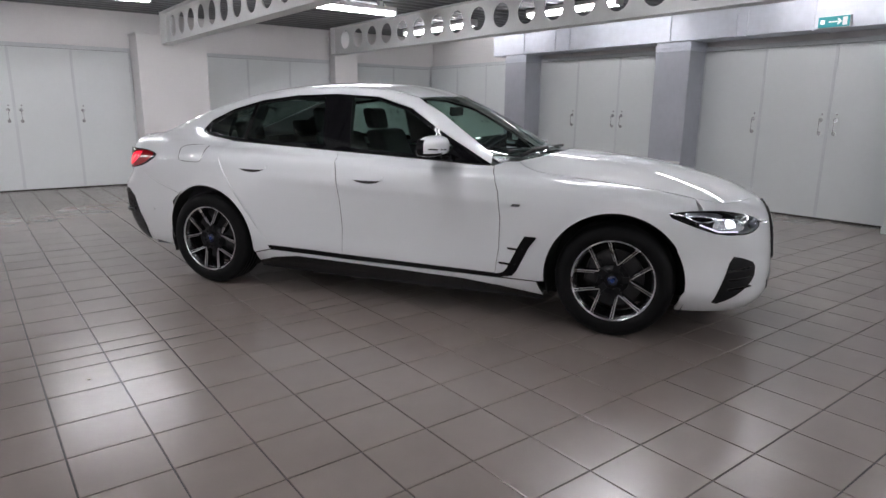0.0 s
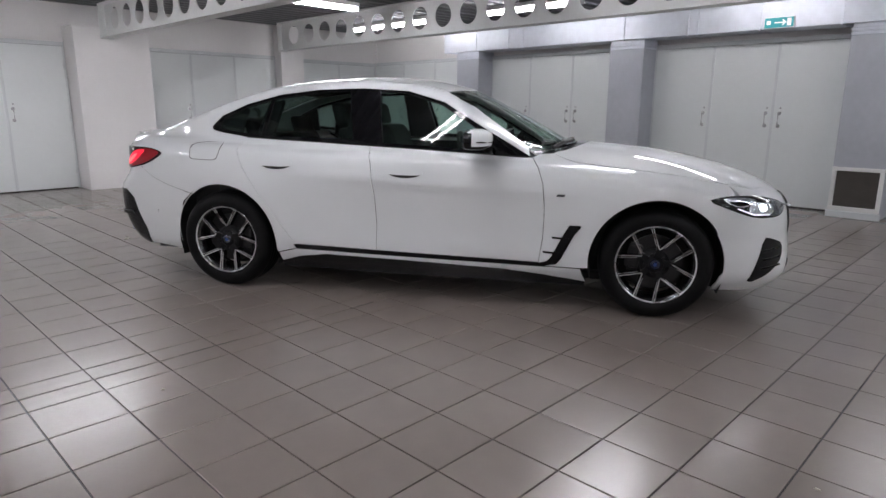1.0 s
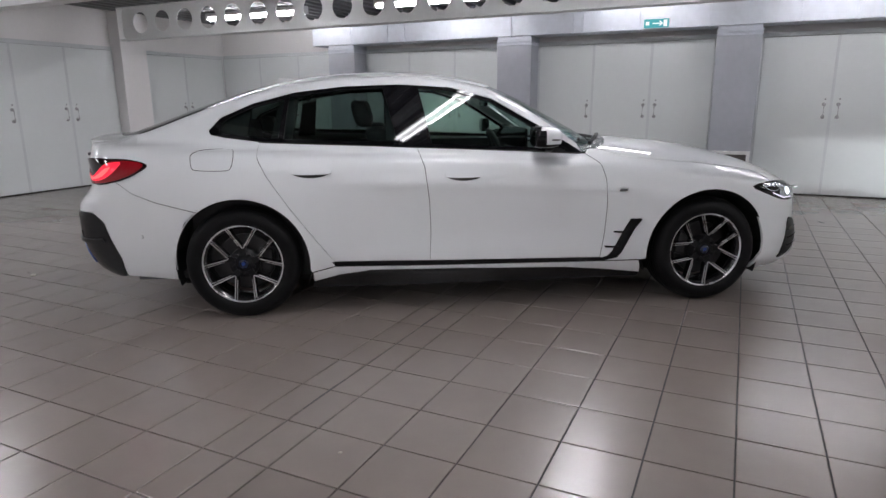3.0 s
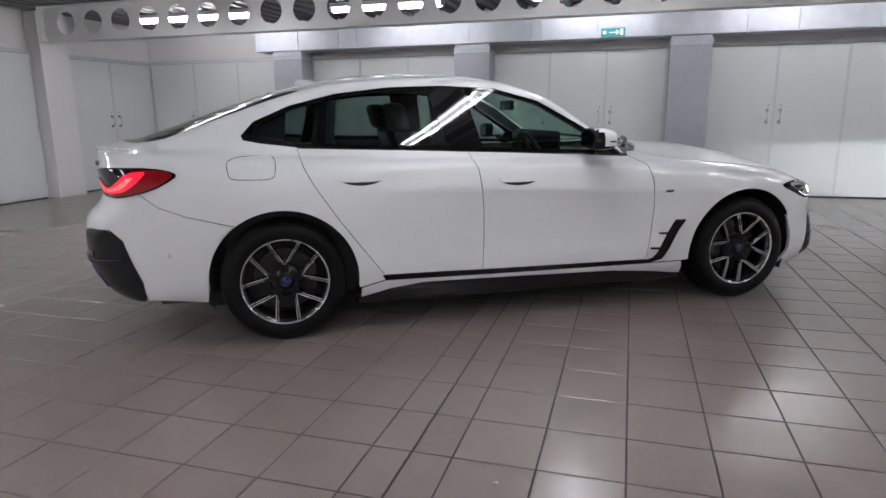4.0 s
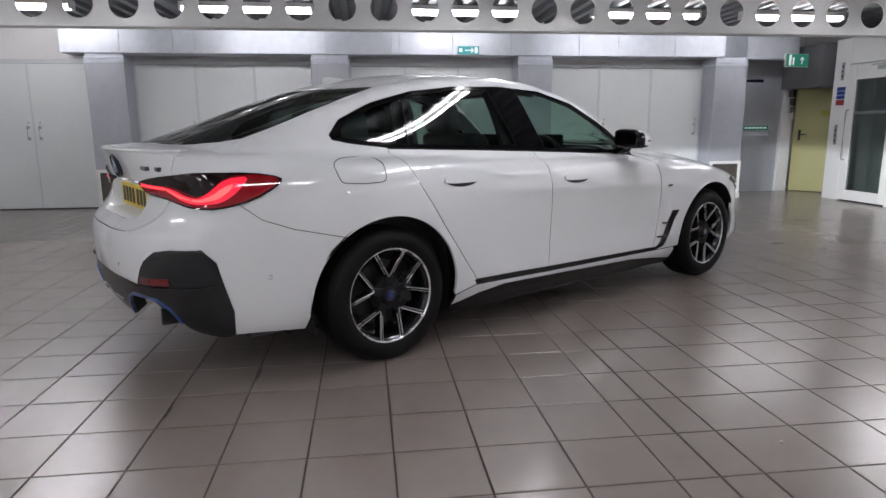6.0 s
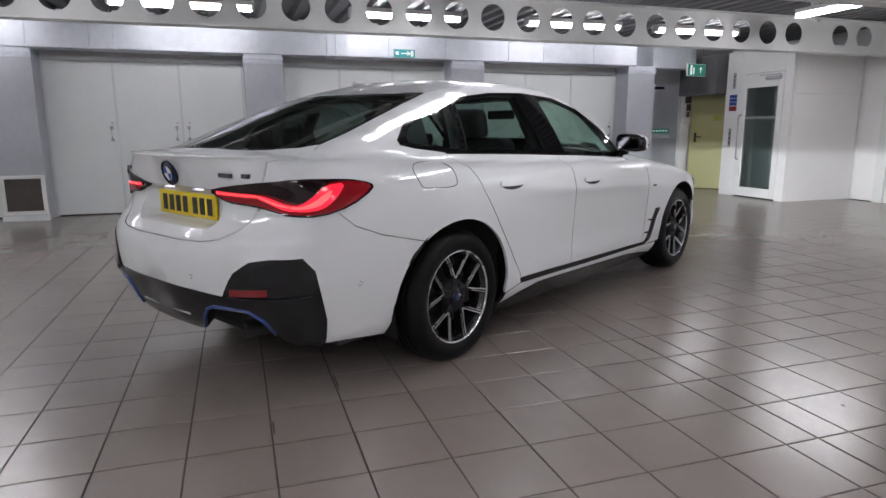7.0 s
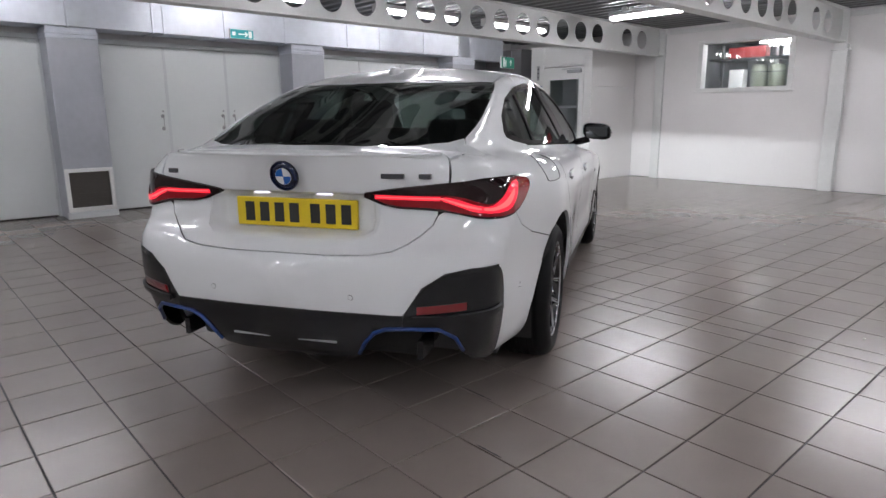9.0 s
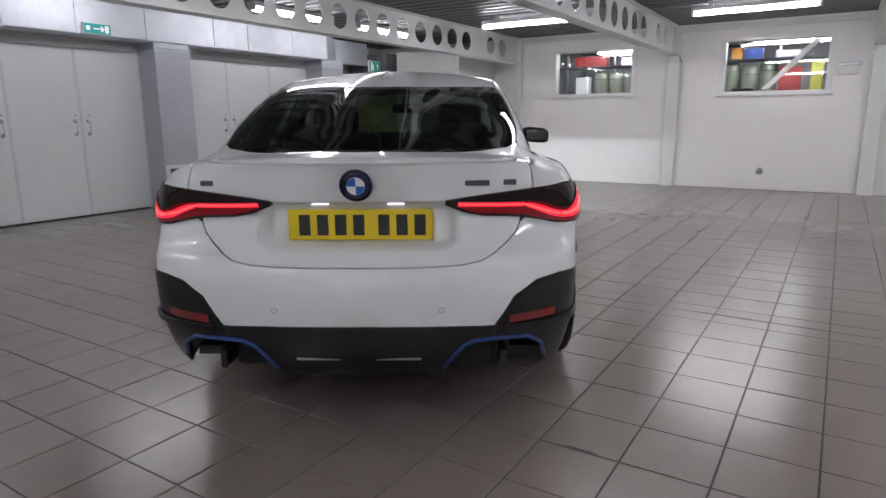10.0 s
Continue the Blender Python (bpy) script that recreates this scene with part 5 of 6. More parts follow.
    bd.matrix_basis = pose(-0.980, 0.0, 0.962, 0, -14, 0)
    bd.parent = boot
    bm = lathe(bmesh.new(), [(0.0, -0.008), (0.036, -0.008), (0.053, -0.006), (0.054, 0.0), (0.052, 0.012)], 32)
    bmesh.ops.rotate(bm, verts=bm.verts, matrix=Matrix.Rotation(radians(-90), 3, "Z"))
    part("ring", bm, "navy", bd, "round dark blue badge", smooth=True)
    bm = lathe(bmesh.new(), [(0.052, -0.0088), (0.0545, -0.0098), (0.0575, -0.007), (0.0575, 0.002)], 32)
    bmesh.ops.rotate(bm, verts=bm.verts, matrix=Matrix.Rotation(radians(-90), 3, "Z"))
    part("rim", bm, "navy", bd, "dark rim", smooth=True)
    bm = bmesh.new()
    rod(bm, (-0.0085, 0, 0), (-0.0100, 0, 0), 0.032, 24)
    part("disc", bm, "badge_white", bd)
    bm = bmesh.new()
    for s in (0, 180):
        pts = [(0, 0)] + [(0.031 * math.cos(radians(a + s)), 0.031 * math.sin(radians(a + s))) for a in range(0, 91, 15)]
        outline(bm, pts, -0.0108, -0.0102, "x")
    part("quarter", bm, "blue_quarter", bd)
    for y0, w in ((-0.46, 0.085), (-0.555, 0.045), (0.515, 0.045)):
        bm = bmesh.new()
        q = on_body("tail", np.array([to_plane("tail", (-0.90, y0 + w / 2, 0.966))[0]]), np.array([0.966]))[0]
        box(bm, (q[0] - 0.014, y0, 0.957), (q[0] + 0.03, y0 + w, 0.975), 0.002)
        part("model_badge", bm, "badge_grey", boot, "small grey model badge, lettering as plain bars")
    # diffuser
    top = tail_uv([(-1.052, -0.488, 0.475)])
    low_edge = [(0.445, 0.425), (0.39, 0.417), (0.35, 0.402), (0.318, 0.36), (0.29, 0.30), (0.22, 0.285), (0.0, 0.285)]
    poly = top + [(0.3, 0.480), (0, 0.482), (-0.3, 0.480), (-top[0][0], top[0][1])] + [(-u, v) for u, v in low_edge] + low_edge[-2::-1]
    df = skin("diffuser", [patch("tail", poly, step=0.03, lift=0.004, gap=0, depth=0.06)], ("skirt", "gap"), car, "dark grey rear diffuser")
    for s in (-1, 1):
        us = [0.652, 0.615, 0.56, 0.47, 0.39, 0.355, 0.325, 0.30]
        vs = [0.324, 0.387, 0.424, 0.427, 0.423, 0.406, 0.365, 0.31]
        p = on_body("tail", np.array(us) * s, np.array(vs))
        part("blue_accent", bent(bmesh.new(), [(x - 0.006, y, z) for x, y, z in p], 0.008, 8), "blue", df, "blue accent line", smooth=True)
        p = on_body("tail", np.array([0.50 * s]), np.array([0.33]))[0]
        part("fin", a_box((p[0] + 0.02, p[1] - 0.012, 0.285), (p[0] + 0.16, p[1] + 0.012, 0.36), 0.004), "skirt", df)
        p = on_body("tail", np.array([0.14 * s]), np.array([0.356]))[0]
        part("silver_strip", a_box((p[0] - 0.006, p[1] - 0.08, 0.352), (p[0] + 0.03, p[1] + 0.08, 0.361), 0.002), "silver", df)
    part("under_tail", a_box((-0.88, -0.50, 0.262), (-0.43, 0.50, 0.46), 0.03, 2), "gap", car)
    # front bumper and grille
    fb = nose_uv([wing(3.20, 0.185), wing(3.225, 0.27)] + [wing(x, z) for x, z in arc(2.856, 0.33, 0.392, -4, 31, 8)] + [wing(3.225, 0.66), wing(3.30, 0.70), (3.25, -0.70, float(top_z(3.25, 0.70)) - 0.003), (3.40, -0.63, float(top_z(3.40, 0.63)) - 0.003)])
    fr = [to_plane("nose", (x, -y, 0)) [0] for x, y in [(3.40, 0.63)] + BONNET_FRONT]
    fz = [float(z) for z in top_z(np.array([3.40] + [x for x, y in BONNET_FRONT]), np.array([0.63] + [y for x, y in BONNET_FRONT]))]
    half = fb + [(u, z - 0.0015) for u, z in list(zip(fr, fz))[1:]]
    poly = half + [(-u, v) for u, v in half[-2::-1]] + [(-0.9, 0.185), (-0.4, 0.18), (0, 0.18), (0.4, 0.18), (0.9, 0.185)]
    skin("front_bumper", [patch("nose", poly, step=0.04, gap=-0.004, lift=-0.0008)], ("paint", "paint"), car, "white front bumper")
    for s in (-1, 1):
        pts = [(0.03 * s, 0.70), (0.20 * s, 0.715), (0.335 * s, 0.66), (0.31 * s, 0.50), (0.20 * s, 0.40), (0.05 * s, 0.40)]
        skin("grille", [patch("nose", pts, step=0.03, rim=0.02, lift=0.012, gap=0, rounds=1)], ("trim", "gap"), car, "closed black grille")
    skin("lower_intake", [patch("nose", [(-0.45, 0.36), (0.45, 0.36), (0.40, 0.26), (-0.40, 0.26)], step=0.04, lift=0.004, gap=0, rounds=1)], ("skirt", "gap"), car)
    # roof fin
    bm = bmesh.new()
    outline(bm, [(0.13, 1.365), (0.31, 1.403), (0.24, 1.418), (0.17, 1.423), (0.135, 1.419)], -0.022, 0.022)
    bmesh.ops.bevel(bm, geom=bm.edges[:], offset=0.009, segments=2, affect="EDGES")
    part("antenna_fin", bm, "paint", car, "white roof antenna fin", smooth=True)
    # mirrors
    for s in (-1, 1):
        mr = thing("door_mirror", (1.785, s * 0.955, 1.055))
        mr.parent = car
        mr["label"] = "white door mirror on a black foot"
        bm = bmesh.new()
        bmesh.ops.create_uvsphere(bm, u_segments=20, v_segments=12, radius=1)
        for v in bm.verts:
            x, y, z = v.co
            x = max(x, -0.45)
            sq = lambda t, e: math.copysign(abs(t) ** e, t)
            v.co = (sq(x, 0.8) * 0.105 - 0.02, sq(y, 0.62) * 0.100, sq(z, 0.62) * 0.058 - 0.012 * y * s)
        cap = bm.copy()
        part("housing", bm, "trim", mr, "black mirror housing", smooth=True)
        bmesh.ops.delete(cap, geom=[f for f in cap.faces if f.calc_center_median().x < -0.036 or f.calc_center_median().z < -0.034], context="FACES")
        for v in cap.verts:
            v.co = (v.co.x * 1.03, v.co.y * 1.03, v.co.z * 1.04)
        part("cap", cap, "paint", mr, "white mirror cap", smooth=True)
        part("turn_signal", bent(bmesh.new(), [(0.010, s * 0.1030, -0.012), (0.048, s * 0.092, -0.013), (0.075, s * 0.060, -0.014), (0.086, s * 0.017, -0.015)], 0.004, 8), "trim", mr, "dark turn signal strip", smooth=True)
        part("mirror_glass", a_box((-0.0785, -0.076, -0.036), (-0.0752, 0.076, 0.036), 0.001), "mirror", mr, "mirror glass")
        part("foot", bent(bmesh.new(), [(0.04, -s * 0.06, -0.055), (0.05, -s * 0.12, -0.075), (0.07, -s * 0.19, -0.085)], 0.026, 10), "trim", mr, smooth=True)
    # wheels
    for x, s in ((0.0, -1), (2.856, -1), (0.0, 1), (2.856, 1)):
        build_wheel(car, x, s, 13 if x else 0)
    # wheel wells, floor, cabin
    for x in (0.0, 2.856):
        for s in (-1, 1):
            bm = bmesh.new()
            pts = [(0.40 * math.cos(radians(a)), 0.40 * math.sin(radians(a))) for a in range(-25, 206, 15)]
            a = [bm.verts.new((x + u, s * 0.90 if abs(u) < 0.36 else s * 0.84, 0.335 + v)) for u, v in pts]
            b = [bm.verts.new((x + u, s * 0.55, 0.335 + v)) for u, v in pts]
            for i in range(len(pts) - 1):
                bm.faces.new((a[i], a[i + 1], b[i + 1], b[i]))
            bm.faces.new(b)
            part("wheel_well", bm, "gap", car)
    bm = a_box((-0.428, -0.62, 0.15), (3.45, 0.62, 0.20), 0.01)
    box(bm, (0.44, -0.79, 0.148), (2.42, 0.79, 0.198), 0.01)
    part("underbody", bm, "gap", car, "black underbody tray")
    build_cabin(car)
    return car


def build_wheel(car, x, s, spin):
    """Wheel with its tyre, rim, five V-shaped spoke pairs and brake."""
    w = thing("wheel", (x, s * 0.90, 0.333), 0)
    w.matrix_basis = pose(x, s * 0.90, 0.333, 0, spin, 0 if s < 0 else 180)
    w.parent = car
    w["label"] = "two-tone alloy wheel with V-shaped spokes"
    R = 0.335
    prof = [(0.228, 0.012), (0.238, 0.004), (0.262, -0.004), (0.292, -0.002), (0.312, 0.010), (0.326, 0.028), (0.332, 0.045)]
    ribs = []
    for k, y in enumerate((0.060, 0.064, 0.068, 0.095, 0.099, 0.103, 0.135, 0.139, 0.143, 0.172, 0.176, 0.180)):
        ribs.append((R - 0.008 if k % 3 == 1 else R, y))
    prof = prof + ribs + [(0.332, 0.205), (0.32, 0.228), (0.29, 0.242), (0.25, 0.240), (0.228, 0.225)]
    part("tyre", lathe(bmesh.new(), prof, 56), "rubber", w, "black road tyre", smooth=True)
    rim = part("rim", lathe(bmesh.new(), [(0.226, 0.20), (0.210, 0.16), (0.206, 0.06), (0.214, 0.022), (0.228, 0.014), (0.236, 0.008)], 56), "alloy_black", w, smooth=True)
    part("rim_lip", lathe(bmesh.new(), [(0.226, 0.012), (0.229, 0.007), (0.233, 0.006), (0.236, 0.009)], 56), "alloy", rim, "machined rim edge", smooth=True)
    for k in range(5):
        a0 = radians(90 + 72 * k)
        stem = outline(bmesh.new(), [(0.05, -0.020), (0.098, -0.016), (0.112, 0.0), (0.098, 0.016), (0.05, 0.020)], 0.031, 0.075, "z")
        for v in stem.verts:
            r, t, y = v.co
            v.co = (r * math.cos(a0) - t * math.sin(a0), y, r * math.sin(a0) + t * math.cos(a0))
        bmesh.ops.recalc_face_normals(stem, faces=stem.faces)
        part("spoke_stem", stem, "hub_black", w)
        for side in (-1, 1):
            spoke(w, a0, side)
    bm = lathe(bmesh.new(), [(0.0, 0.022), (0.034, 0.022), (0.037, 0.026), (0.040, 0.034), (0.085, 0.040), (0.09, 0.07)], 32)
    hub = part("hub", bm, "hub_black", w, smooth=True)
    bm = lathe(bmesh.new(), [(0.0, 0.0195), (0.024, 0.0195), (0.028, 0.0215), (0.029, 0.024)], 24)
    part("hub_cap", bm, "navy", hub, "dark blue and white hub cap", smooth=True)
    bm = bmesh.new()
    rod(bm, (0, 0.0195, 0), (0, 0.0185, 0), 0.011, 16)
    part("cap_disc", bm, "blue", hub)
    for k in range(5):
        a = radians(54 + 72 * k)
        bm = bmesh.new()
        rod(bm, (0.058 * math.cos(a), 0.032, 0.058 * math.sin(a)), (0.058 * math.cos(a), 0.05, 0.058 * math.sin(a)), 0.010, 6)
        part("wheel_bolt", bm, "hub_black", hub)
    bm = lathe(bmesh.new(), [(0.07, 0.10), (0.165, 0.10), (0.167, 0.115), (0.07, 0.115)], 40)
    br = part("brake_disc", bm, "disc", w, smooth=False)
    sgn = 1 if x > 1 else -1
    part("caliper", a_box((-0.165 if sgn > 0 else 0.085, 0.07, -0.07), (-0.085 if sgn > 0 else 0.165, 0.15, 0.08), 0.02, 2), "disc", br, "grey brake caliper")
    part("back_plate", lathe(bmesh.new(), [(0.0, 0.19), (0.20, 0.19)], 32), "gap", w)


def spoke(w, a0, side):
    """One arm: a black body with a machined strip along its edge."""
    ca, sa = math.cos(a0), math.sin(a0)

    def at(r, t, y):
        return (r * ca - t * sa, y, r * sa + t * ca)
    bm = bmesh.new()
    inner, outer = (0.092, 0.0), (0.221, side * 0.078)
    rows = []
    for f in (0.0, 0.35, 0.7, 1.0):
        r = inner[0] + (outer[0] - inner[0]) * f
        t = inner[1] + (outer[1] - inner[1]) * f
        y = 0.030 - 0.016 * f
        h = 0.016 + 0.008 * f
        rows.append([bm.verts.new(at(r, t, y)), bm.verts.new(at(r, t + side * h, y + 0.006)), bm.verts.new(at(r, t + side * h, y + 0.05)), bm.verts.new(at(r, t - side * 0.004, y + 0.05))])
    for p, q in zip(rows, rows[1:]):
        for k in range(4):
            bm.faces.new((p[k], p[(k + 1) % 4], q[(k + 1) % 4], q[k]))
    bm.faces.new(rows[0]), bm.faces.new(rows[-1][::-1])
    bmesh.ops.recalc_face_normals(bm, faces=bm.faces)
    arm = part("spoke", bm, "alloy_black", w)
    bm = bmesh.new()
    rows = []
    for f in (0.0, 0.35, 0.7, 1.0):
        r = inner[0] + (outer[0] - inner[0]) * f
        t = inner[1] + (outer[1] - inner[1]) * f
        y = 0.0285 - 0.016 * f
        h = 0.0052
        rows.append([bm.verts.new(at(r, t - side * 0.001, y)), bm.verts.new(at(r, t + side * h, y)), bm.verts.new(at(r, t + side * h, y + 0.006)), bm.verts.new(at(r, t - side * 0.001, y + 0.006))])
    for p, q in zip(rows, rows[1:]):
        for k in range(4):
            bm.faces.new((p[k], p[(k + 1) % 4], q[(k + 1) % 4], q[k]))
    bm.faces.new(rows[0]), bm.faces.new(rows[-1][::-1])
    bmesh.ops.recalc_face_normals(bm, faces=bm.faces)
    part("machined_strip", bm, "alloy", arm, "bright machined strip")
    bm = bmesh.new()
    rows = []
    for f in (0.12, 0.5, 1.0):
        r = inner[0] + (outer[0] - inner[0]) * f
        t = inner[1] + (outer[1] - inner[1]) * f + side * (0.0135 + 0.003 * f)
        y = 0.0295 - 0.016 * f
        rows.append([bm.verts.new(at(r, t, y)), bm.verts.new(at(r, t + side * 0.0028, y)), bm.verts.new(at(r, t + side * 0.0028, y + 0.006)), bm.verts.new(at(r, t, y + 0.006))])
    for p, q in zip(rows, rows[1:]):
        for k in range(4):
            bm.faces.new((p[k], p[(k + 1) % 4], q[(k + 1) % 4], q[k]))
    bm.faces.new(rows[0]), bm.faces.new(rows[-1][::-1])
    bmesh.ops.recalc_face_normals(bm, faces=bm.faces)
    part("machined_strip", bm, "alloy", arm)


def cushion(lo, hi, r, lean=0.0):
    bm = a_box(lo, hi, r, 4)
    if lean:
        z0 = lo[2]
        for v in bm.verts:
            v.co.x -= lean * (v.co.z - z0)
    return bm


def build_cabin(car):
    c = thing("cabin")
    c.parent = car
    c["label"] = "dark car interior with two seat rows"
    bm = bmesh.new()
    box(bm, (-0.65, -0.74, 0.22), (2.35, 0.74, 0.26))
    for s in (-1, 1):
        box(bm, (-0.30, s * 0.735 - 0.02, 0.26), (2.0, s * 0.735 + 0.02, 0.955))
    box(bm, (-0.66, -0.56, 0.26), (-0.60, 0.56, 1.0))
    box(bm, (-0.62, -0.60, 0.985), (0.02, 0.60, 1.0))
    part("tub", bm, "interior", c)
    skin("headliner", [patch("top", [(1.45, 0.42), (1.0, 0.48), (0.4, 0.48), (0.12, 0.42), (0.12, -0.42), (0.4, -0.48), (1.0, -0.48), (1.45, -0.42)], step=0.1, lift=-0.035, gap=0)], ("liner", "liner"), c, "grey headliner")
    for mirror in (False, True):
        for poly in ([(0.86, 0.99), (1.12, 0.99), (1.055, 1.35), (0.865, 1.352)], [(0.165, 1.02), (0.295, 1.02), (0.335, 1.30), (0.225, 1.275)],
                     [(-0.19, 1.06), (0.03, 1.05), (0.055, 1.245), (-0.105, 1.18)]):
            skin("pillar_trim", [patch("right", poly, step=0.06, rim=0.05, lift=-0.03, gap=0, depth=0.03)], ("interior", "interior"), c, "", mirror)
    for y in (-0.37, 0.37):
        part("seat_cushion", cushion((1.02, y - 0.25, 0.42), (1.55, y + 0.25, 0.60), 0.06), "interior", c, smooth=True)
        part("seat_back", cushion((0.93, y - 0.25, 0.55), (1.08, y + 0.25, 1.10), 0.06, 0.38), "interior", c, smooth=True)
        part("headrest", cushion((0.68, y - 0.13, 1.10), (0.79, y + 0.13, 1.27), 0.05, 0.25), "interior", c, smooth=True)
        part("rear_headrest", cushion((-0.02, y - 0.13, 1.02), (0.07, y + 0.13, 1.16), 0.04, 0.25), "interior", c, smooth=True)
    part("rear_bench", cushion((0.15, -0.62, 0.42), (0.65, 0.62, 0.58), 0.06), "interior", c, smooth=True)
    part("rear_backrest", cushion((0.12, -0.62, 0.55), (0.24, 0.62, 1.04), 0.06, 0.40), "interior", c, smooth=True)
    part("dashboard", cushion((1.85, -0.70, 0.62), (2.25, 0.70, 0.93), 0.07), "interior", c, smooth=True)
    part("display", a_box((1.80, -0.36, 0.93), (1.82, 0.50, 1.08), 0.01), "trim", c, "wide curved display")
    bm = bmesh.new()
    n, m = 28, 8
    grid = [[bm.verts.new(((0.185 + 0.014 * math.cos(2 * math.pi * j / m)) * math.cos(2 * math.pi * i / n), (0.185 + 0.014 * math.cos(2 * math.pi * j / m)) * math.sin(2 * math.pi * i / n), 0.014 * math.sin(2 * math.pi * j / m))) for j in range(m)] for i in range(n)]
    for i in range(n):
        for j in range(m):
            bm.faces.new((grid[i][j], grid[(i + 1) % n][j], grid[(i + 1) % n][(j + 1) % m], grid[i][(j + 1) % m]))
    box(bm, (-0.18, -0.02, -0.01), (0.18, 0.02, 0.01), 0.005)
    box(bm, (-0.06, -0.06, -0.02), (0.06, 0.06, 0.02), 0.012)
    bmesh.ops.transform(bm, verts=bm.verts, matrix=pose(1.62, -0.37, 0.90, 0, 68, 0))
    part("steering_wheel", bm, "interior", c, "black steering wheel", smooth=True)
    part("inner_mirror", a_box((1.56, -0.12, 1.22), (1.585, 0.12, 1.285), 0.01), "trim", c)


CAR_AT, CAR_TURN = (2.238, 5.112, 0.0), -59.0
car = build_car(CAR_AT, CAR_TURN)

# ---- tiled floor ----
PITCH = 0.301


def tile_mesh(w, d, name="tile"):
    """A tile with a worn, chamfered edge."""
    e, h, c = 0.0032, 0.008, 0.002
    bm = bmesh.new()
    a = [bm.verts.new((x, y, -h)) for x, y in ((e, e), (w - e, e), (w - e, d - e), (e, d - e))]
    b = [bm.verts.new((x, y, -0.0012)) for x, y in ((e, e), (w - e, e), (w - e, d - e), (e, d - e))]
    t = [bm.verts.new((x, y, 0)) for x, y in ((e + c, e + c), (w - e - c, e + c), (w - e - c, d - e - c), (e + c, d - e - c))]
    bm.faces.new(t)
    for k in range(4):
        j = (k + 1) % 4
        bm.faces.new((a[k], a[j], b[j], b[k])), bm.faces.new((b[k], b[j], t[j], t[k]))
    me = bpy.data.meshes.new(name)
    bm.to_mesh(me)
    bm.free()
    me.materials.append(M["tile"])
    return me


x_lines = [0.28 + PITCH * i for i in range(-22, 31)]
y_lines = [3.79 + PITCH * j for j in range(0, 26)]
y_lines = [3.781 + PITCH * j for j in range(-25, 0)] + [3.635] + y_lines
floor = tagged(finish("floor", a_box((X_WEST - 0.2, -7.6, -0.25), (9.4, Y_NORTH + 0.2, -0.006)), "grout"), "grey-brown ceramic tile floor with dark joints", "floor", "", "structure")
shapes = {}
rng = random.Random(7)
near, far = 0, []
for x in x_lines:
    for y, y2 in zip(y_lines, y_lines[1:]):
        if y > Y_NORTH or x > 9.2 or y2 < -3.6:
            continue
        d = round(y2 - y, 3)
        # the movement joint is wider than the rest
        if abs(y2 - 3.635) < 1e-6:
            d = round(d - 0.0015, 4)
        if abs(y - 3.635) < 1e-6:
            y, d = y + 0.0015, round(d - 0.0015, 4)
        lift = rng.uniform(-0.0004, 0.0004)
        tilt = (rng.uniform(-0.03, 0.03), rng.uniform(-0.03, 0.03))
        # the tiles of the strip walked over stand alone
        if near < 300 and math.hypot(x - 1.0, y - 3.9) < 2.95 and not (math.hypot(x - 2.9, y - 3.7) < 1.2):
            if d not in shapes:
                shapes[d] = tile_mesh(PITCH, d)
            t = new("tile", shapes[d])
            t.matrix_basis = pose(x, y, lift, *tilt, 0)
            t.parent = floor
            near += 1
        else:
            far.append((x, y, d, lift, tilt))
verts, faces = [], []
for x, y, d, lift, tilt in far:
    o, e, c, w = len(verts), 0.0032, 0.002, PITCH
    for q, z in ((e, -0.008), (e, -0.0012), (e + c, 0.0)):
        for px, py in ((q, q), (w - q, q), (w - q, d - q), (q, d - q)):
            verts.append((x + px, y + py, z + lift + (px - w / 2) * radians(-tilt[1]) + (py - d / 2) * radians(tilt[0])))
    faces.append((o + 8, o + 9, o + 10, o + 11))
    for r in (0, 4):
        for k in range(4):
            j = (k + 1) % 4
            faces.append((o + r + k, o + r + j, o + r + 4 + j, o + r + 4 + k))
me = bpy.data.meshes.new("tiles_beyond")
me.from_pydata(verts, [], faces)
me.materials.append(M["tile_far"])
ob = new("tiles_beyond", me)
ob.parent = floor
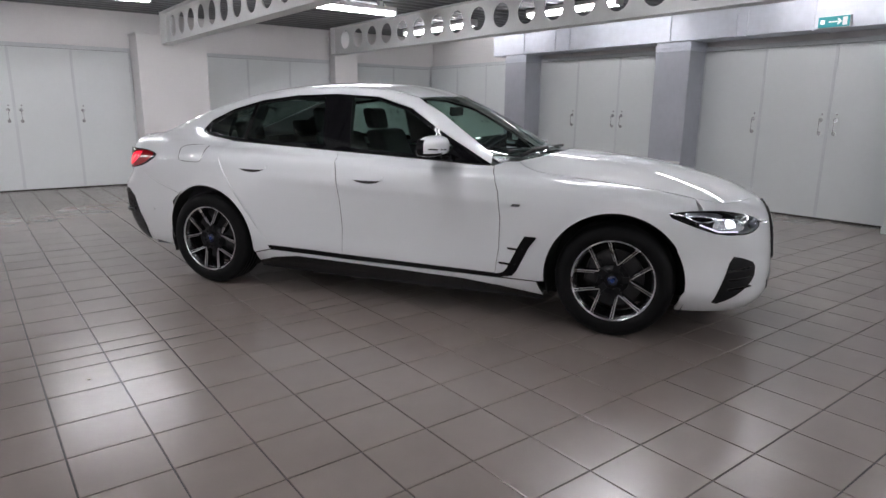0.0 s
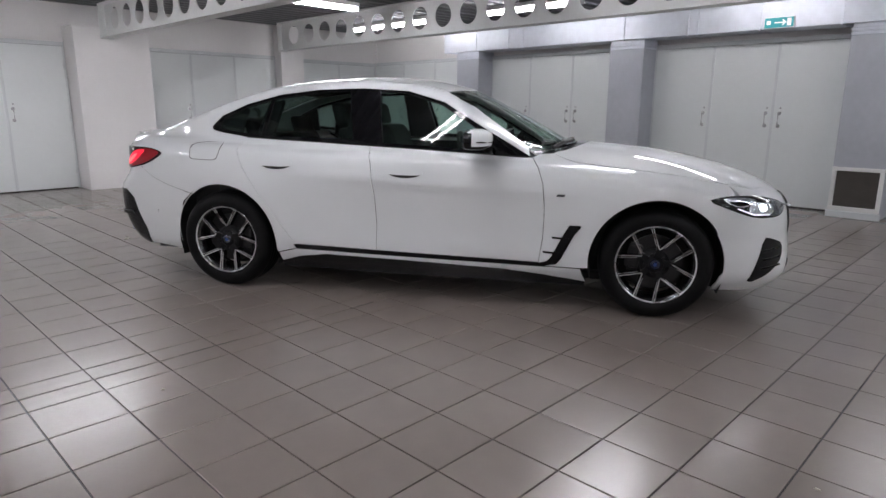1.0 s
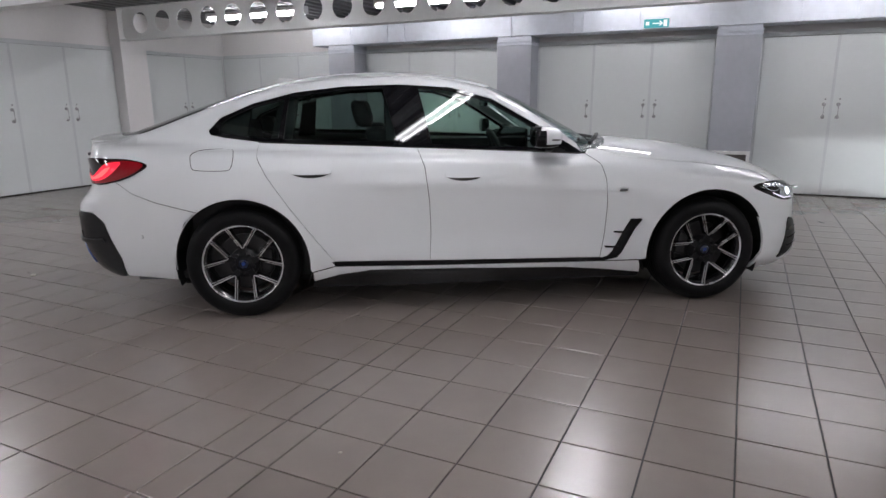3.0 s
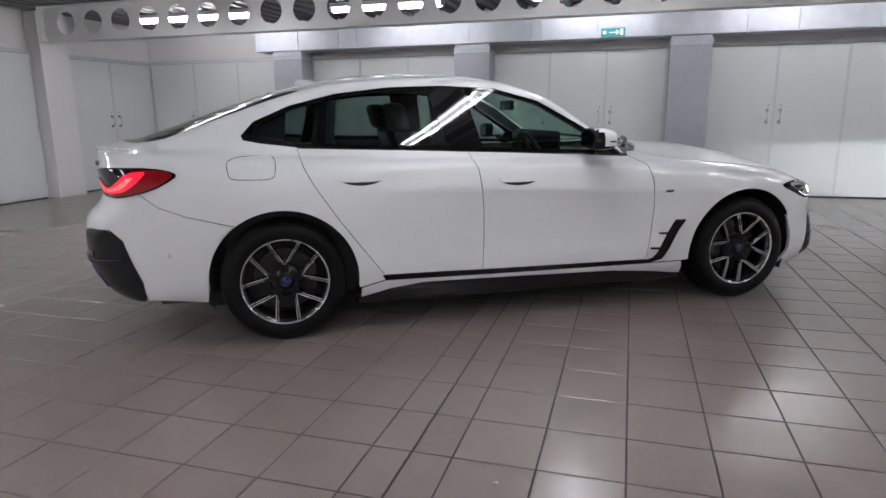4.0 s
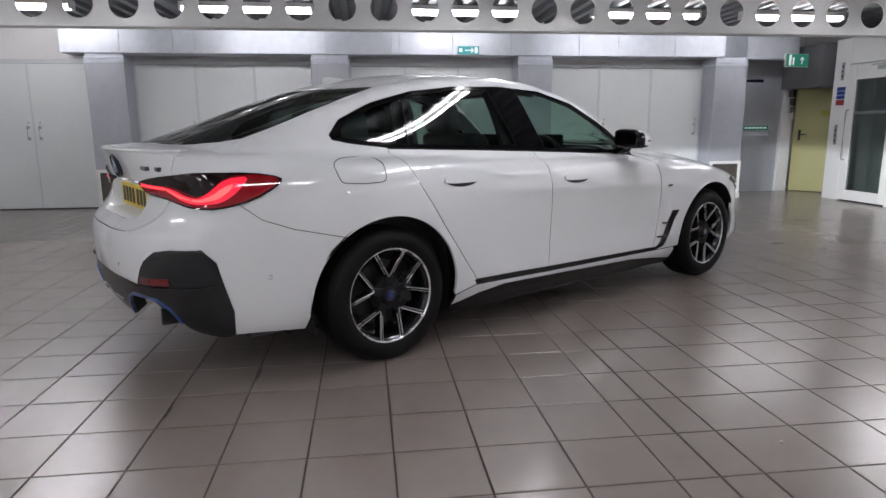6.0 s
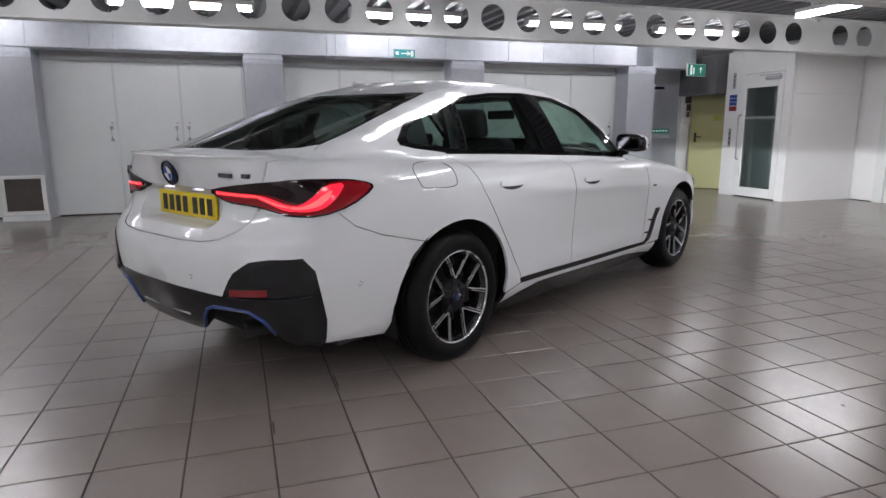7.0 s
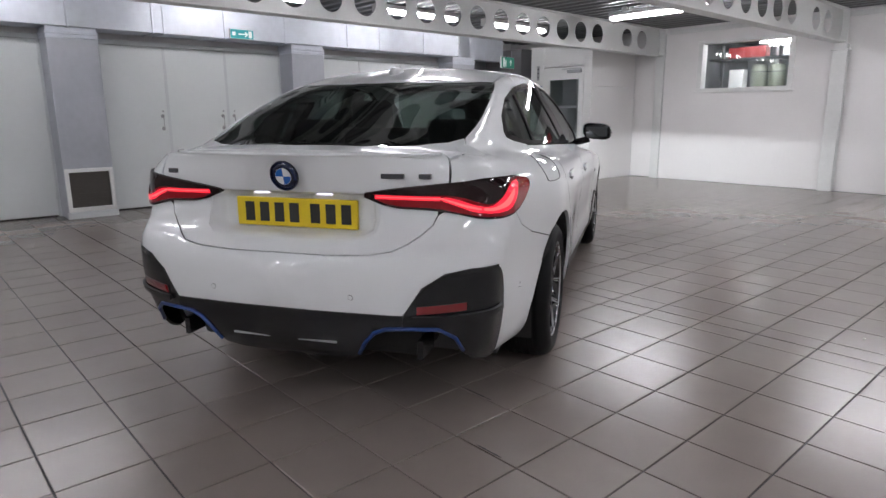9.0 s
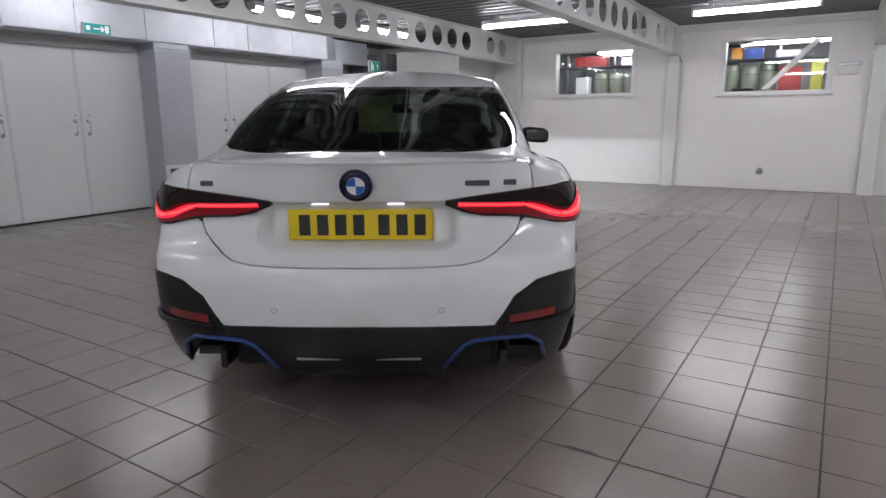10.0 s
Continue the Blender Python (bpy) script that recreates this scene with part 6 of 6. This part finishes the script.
tagged(ob, "grey-brown ceramic floor tiles", "", "", "stuff")


# ---- loose bits on the floor ----
def debris(x, y, size, turn, mat, label):
    """A small crumpled lump."""
    bm = bmesh.new()
    bmesh.ops.create_icosphere(bm, subdivisions=2, radius=size)
    lump = random.Random(int(x * 100))
    for v in bm.verts:
        v.co = (v.co.x * 1.5 * lump.uniform(0.75, 1.15), v.co.y * lump.uniform(0.7, 1.1), max(v.co.z, -size * 0.4) * 0.55 * lump.uniform(0.8, 1.1))
    low = min(v.co.z for v in bm.verts)
    bmesh.ops.translate(bm, verts=bm.verts, vec=(0, 0, -low + 0.001))
    ob = tagged(finish("debris", bm, mat), label, "debris", "bits on the floor")
    ob.matrix_basis = pose(x, y, 0, 0, 0, turn)
    return ob

debris(1.540, 6.800, 0.017, 30, "dirt_pale", "small beige chip of debris on the tiles")
debris(1.70, 0.99, 0.008, 80, "dirt_pale", "small pale scrap of litter on the tiles")
debris(1.58, 6.92, 0.007, 10, "dirt", "tiny dark crumb on the tiles")
debris(0.463, 3.295, 0.007, 140, "dirt_pale", "tiny pale crumb on the tiles")


def joint_filler(x0, x1, y, seed):
    """A ragged dark bead of old filler along a tile joint."""
    rnd = random.Random(seed)
    bm = bmesh.new()
    n = 14
    rows = []
    for k in range(n + 1):
        x = x0 + (x1 - x0) * k / n
        w = 0.0048 * rnd.uniform(0.55, 1.2) * min(1.0, 0.35 + 3.0 * min(k, n - k) / n)
        rows.append([bm.verts.new((x, y - w, 0.0012)), bm.verts.new((x, y, 0.0026)), bm.verts.new((x, y + w, 0.0012))])
    for a, b in zip(rows, rows[1:]):
        for i in (0, 1):
            bm.faces.new((a[i], b[i], b[i + 1], a[i + 1]))
    tagged(finish("joint_filler", bm, "filler"), "dark ragged filler in a floor tile joint", "floor joint", kind="structure")


for k, (x0, x1, y) in enumerate(((0.68, 1.00, 3.635), (1.76, 1.95, 3.635), (1.30, 1.48, 5.285), (0.96, 1.08, 5.587))):
    joint_filler(x0, x1, y, k)
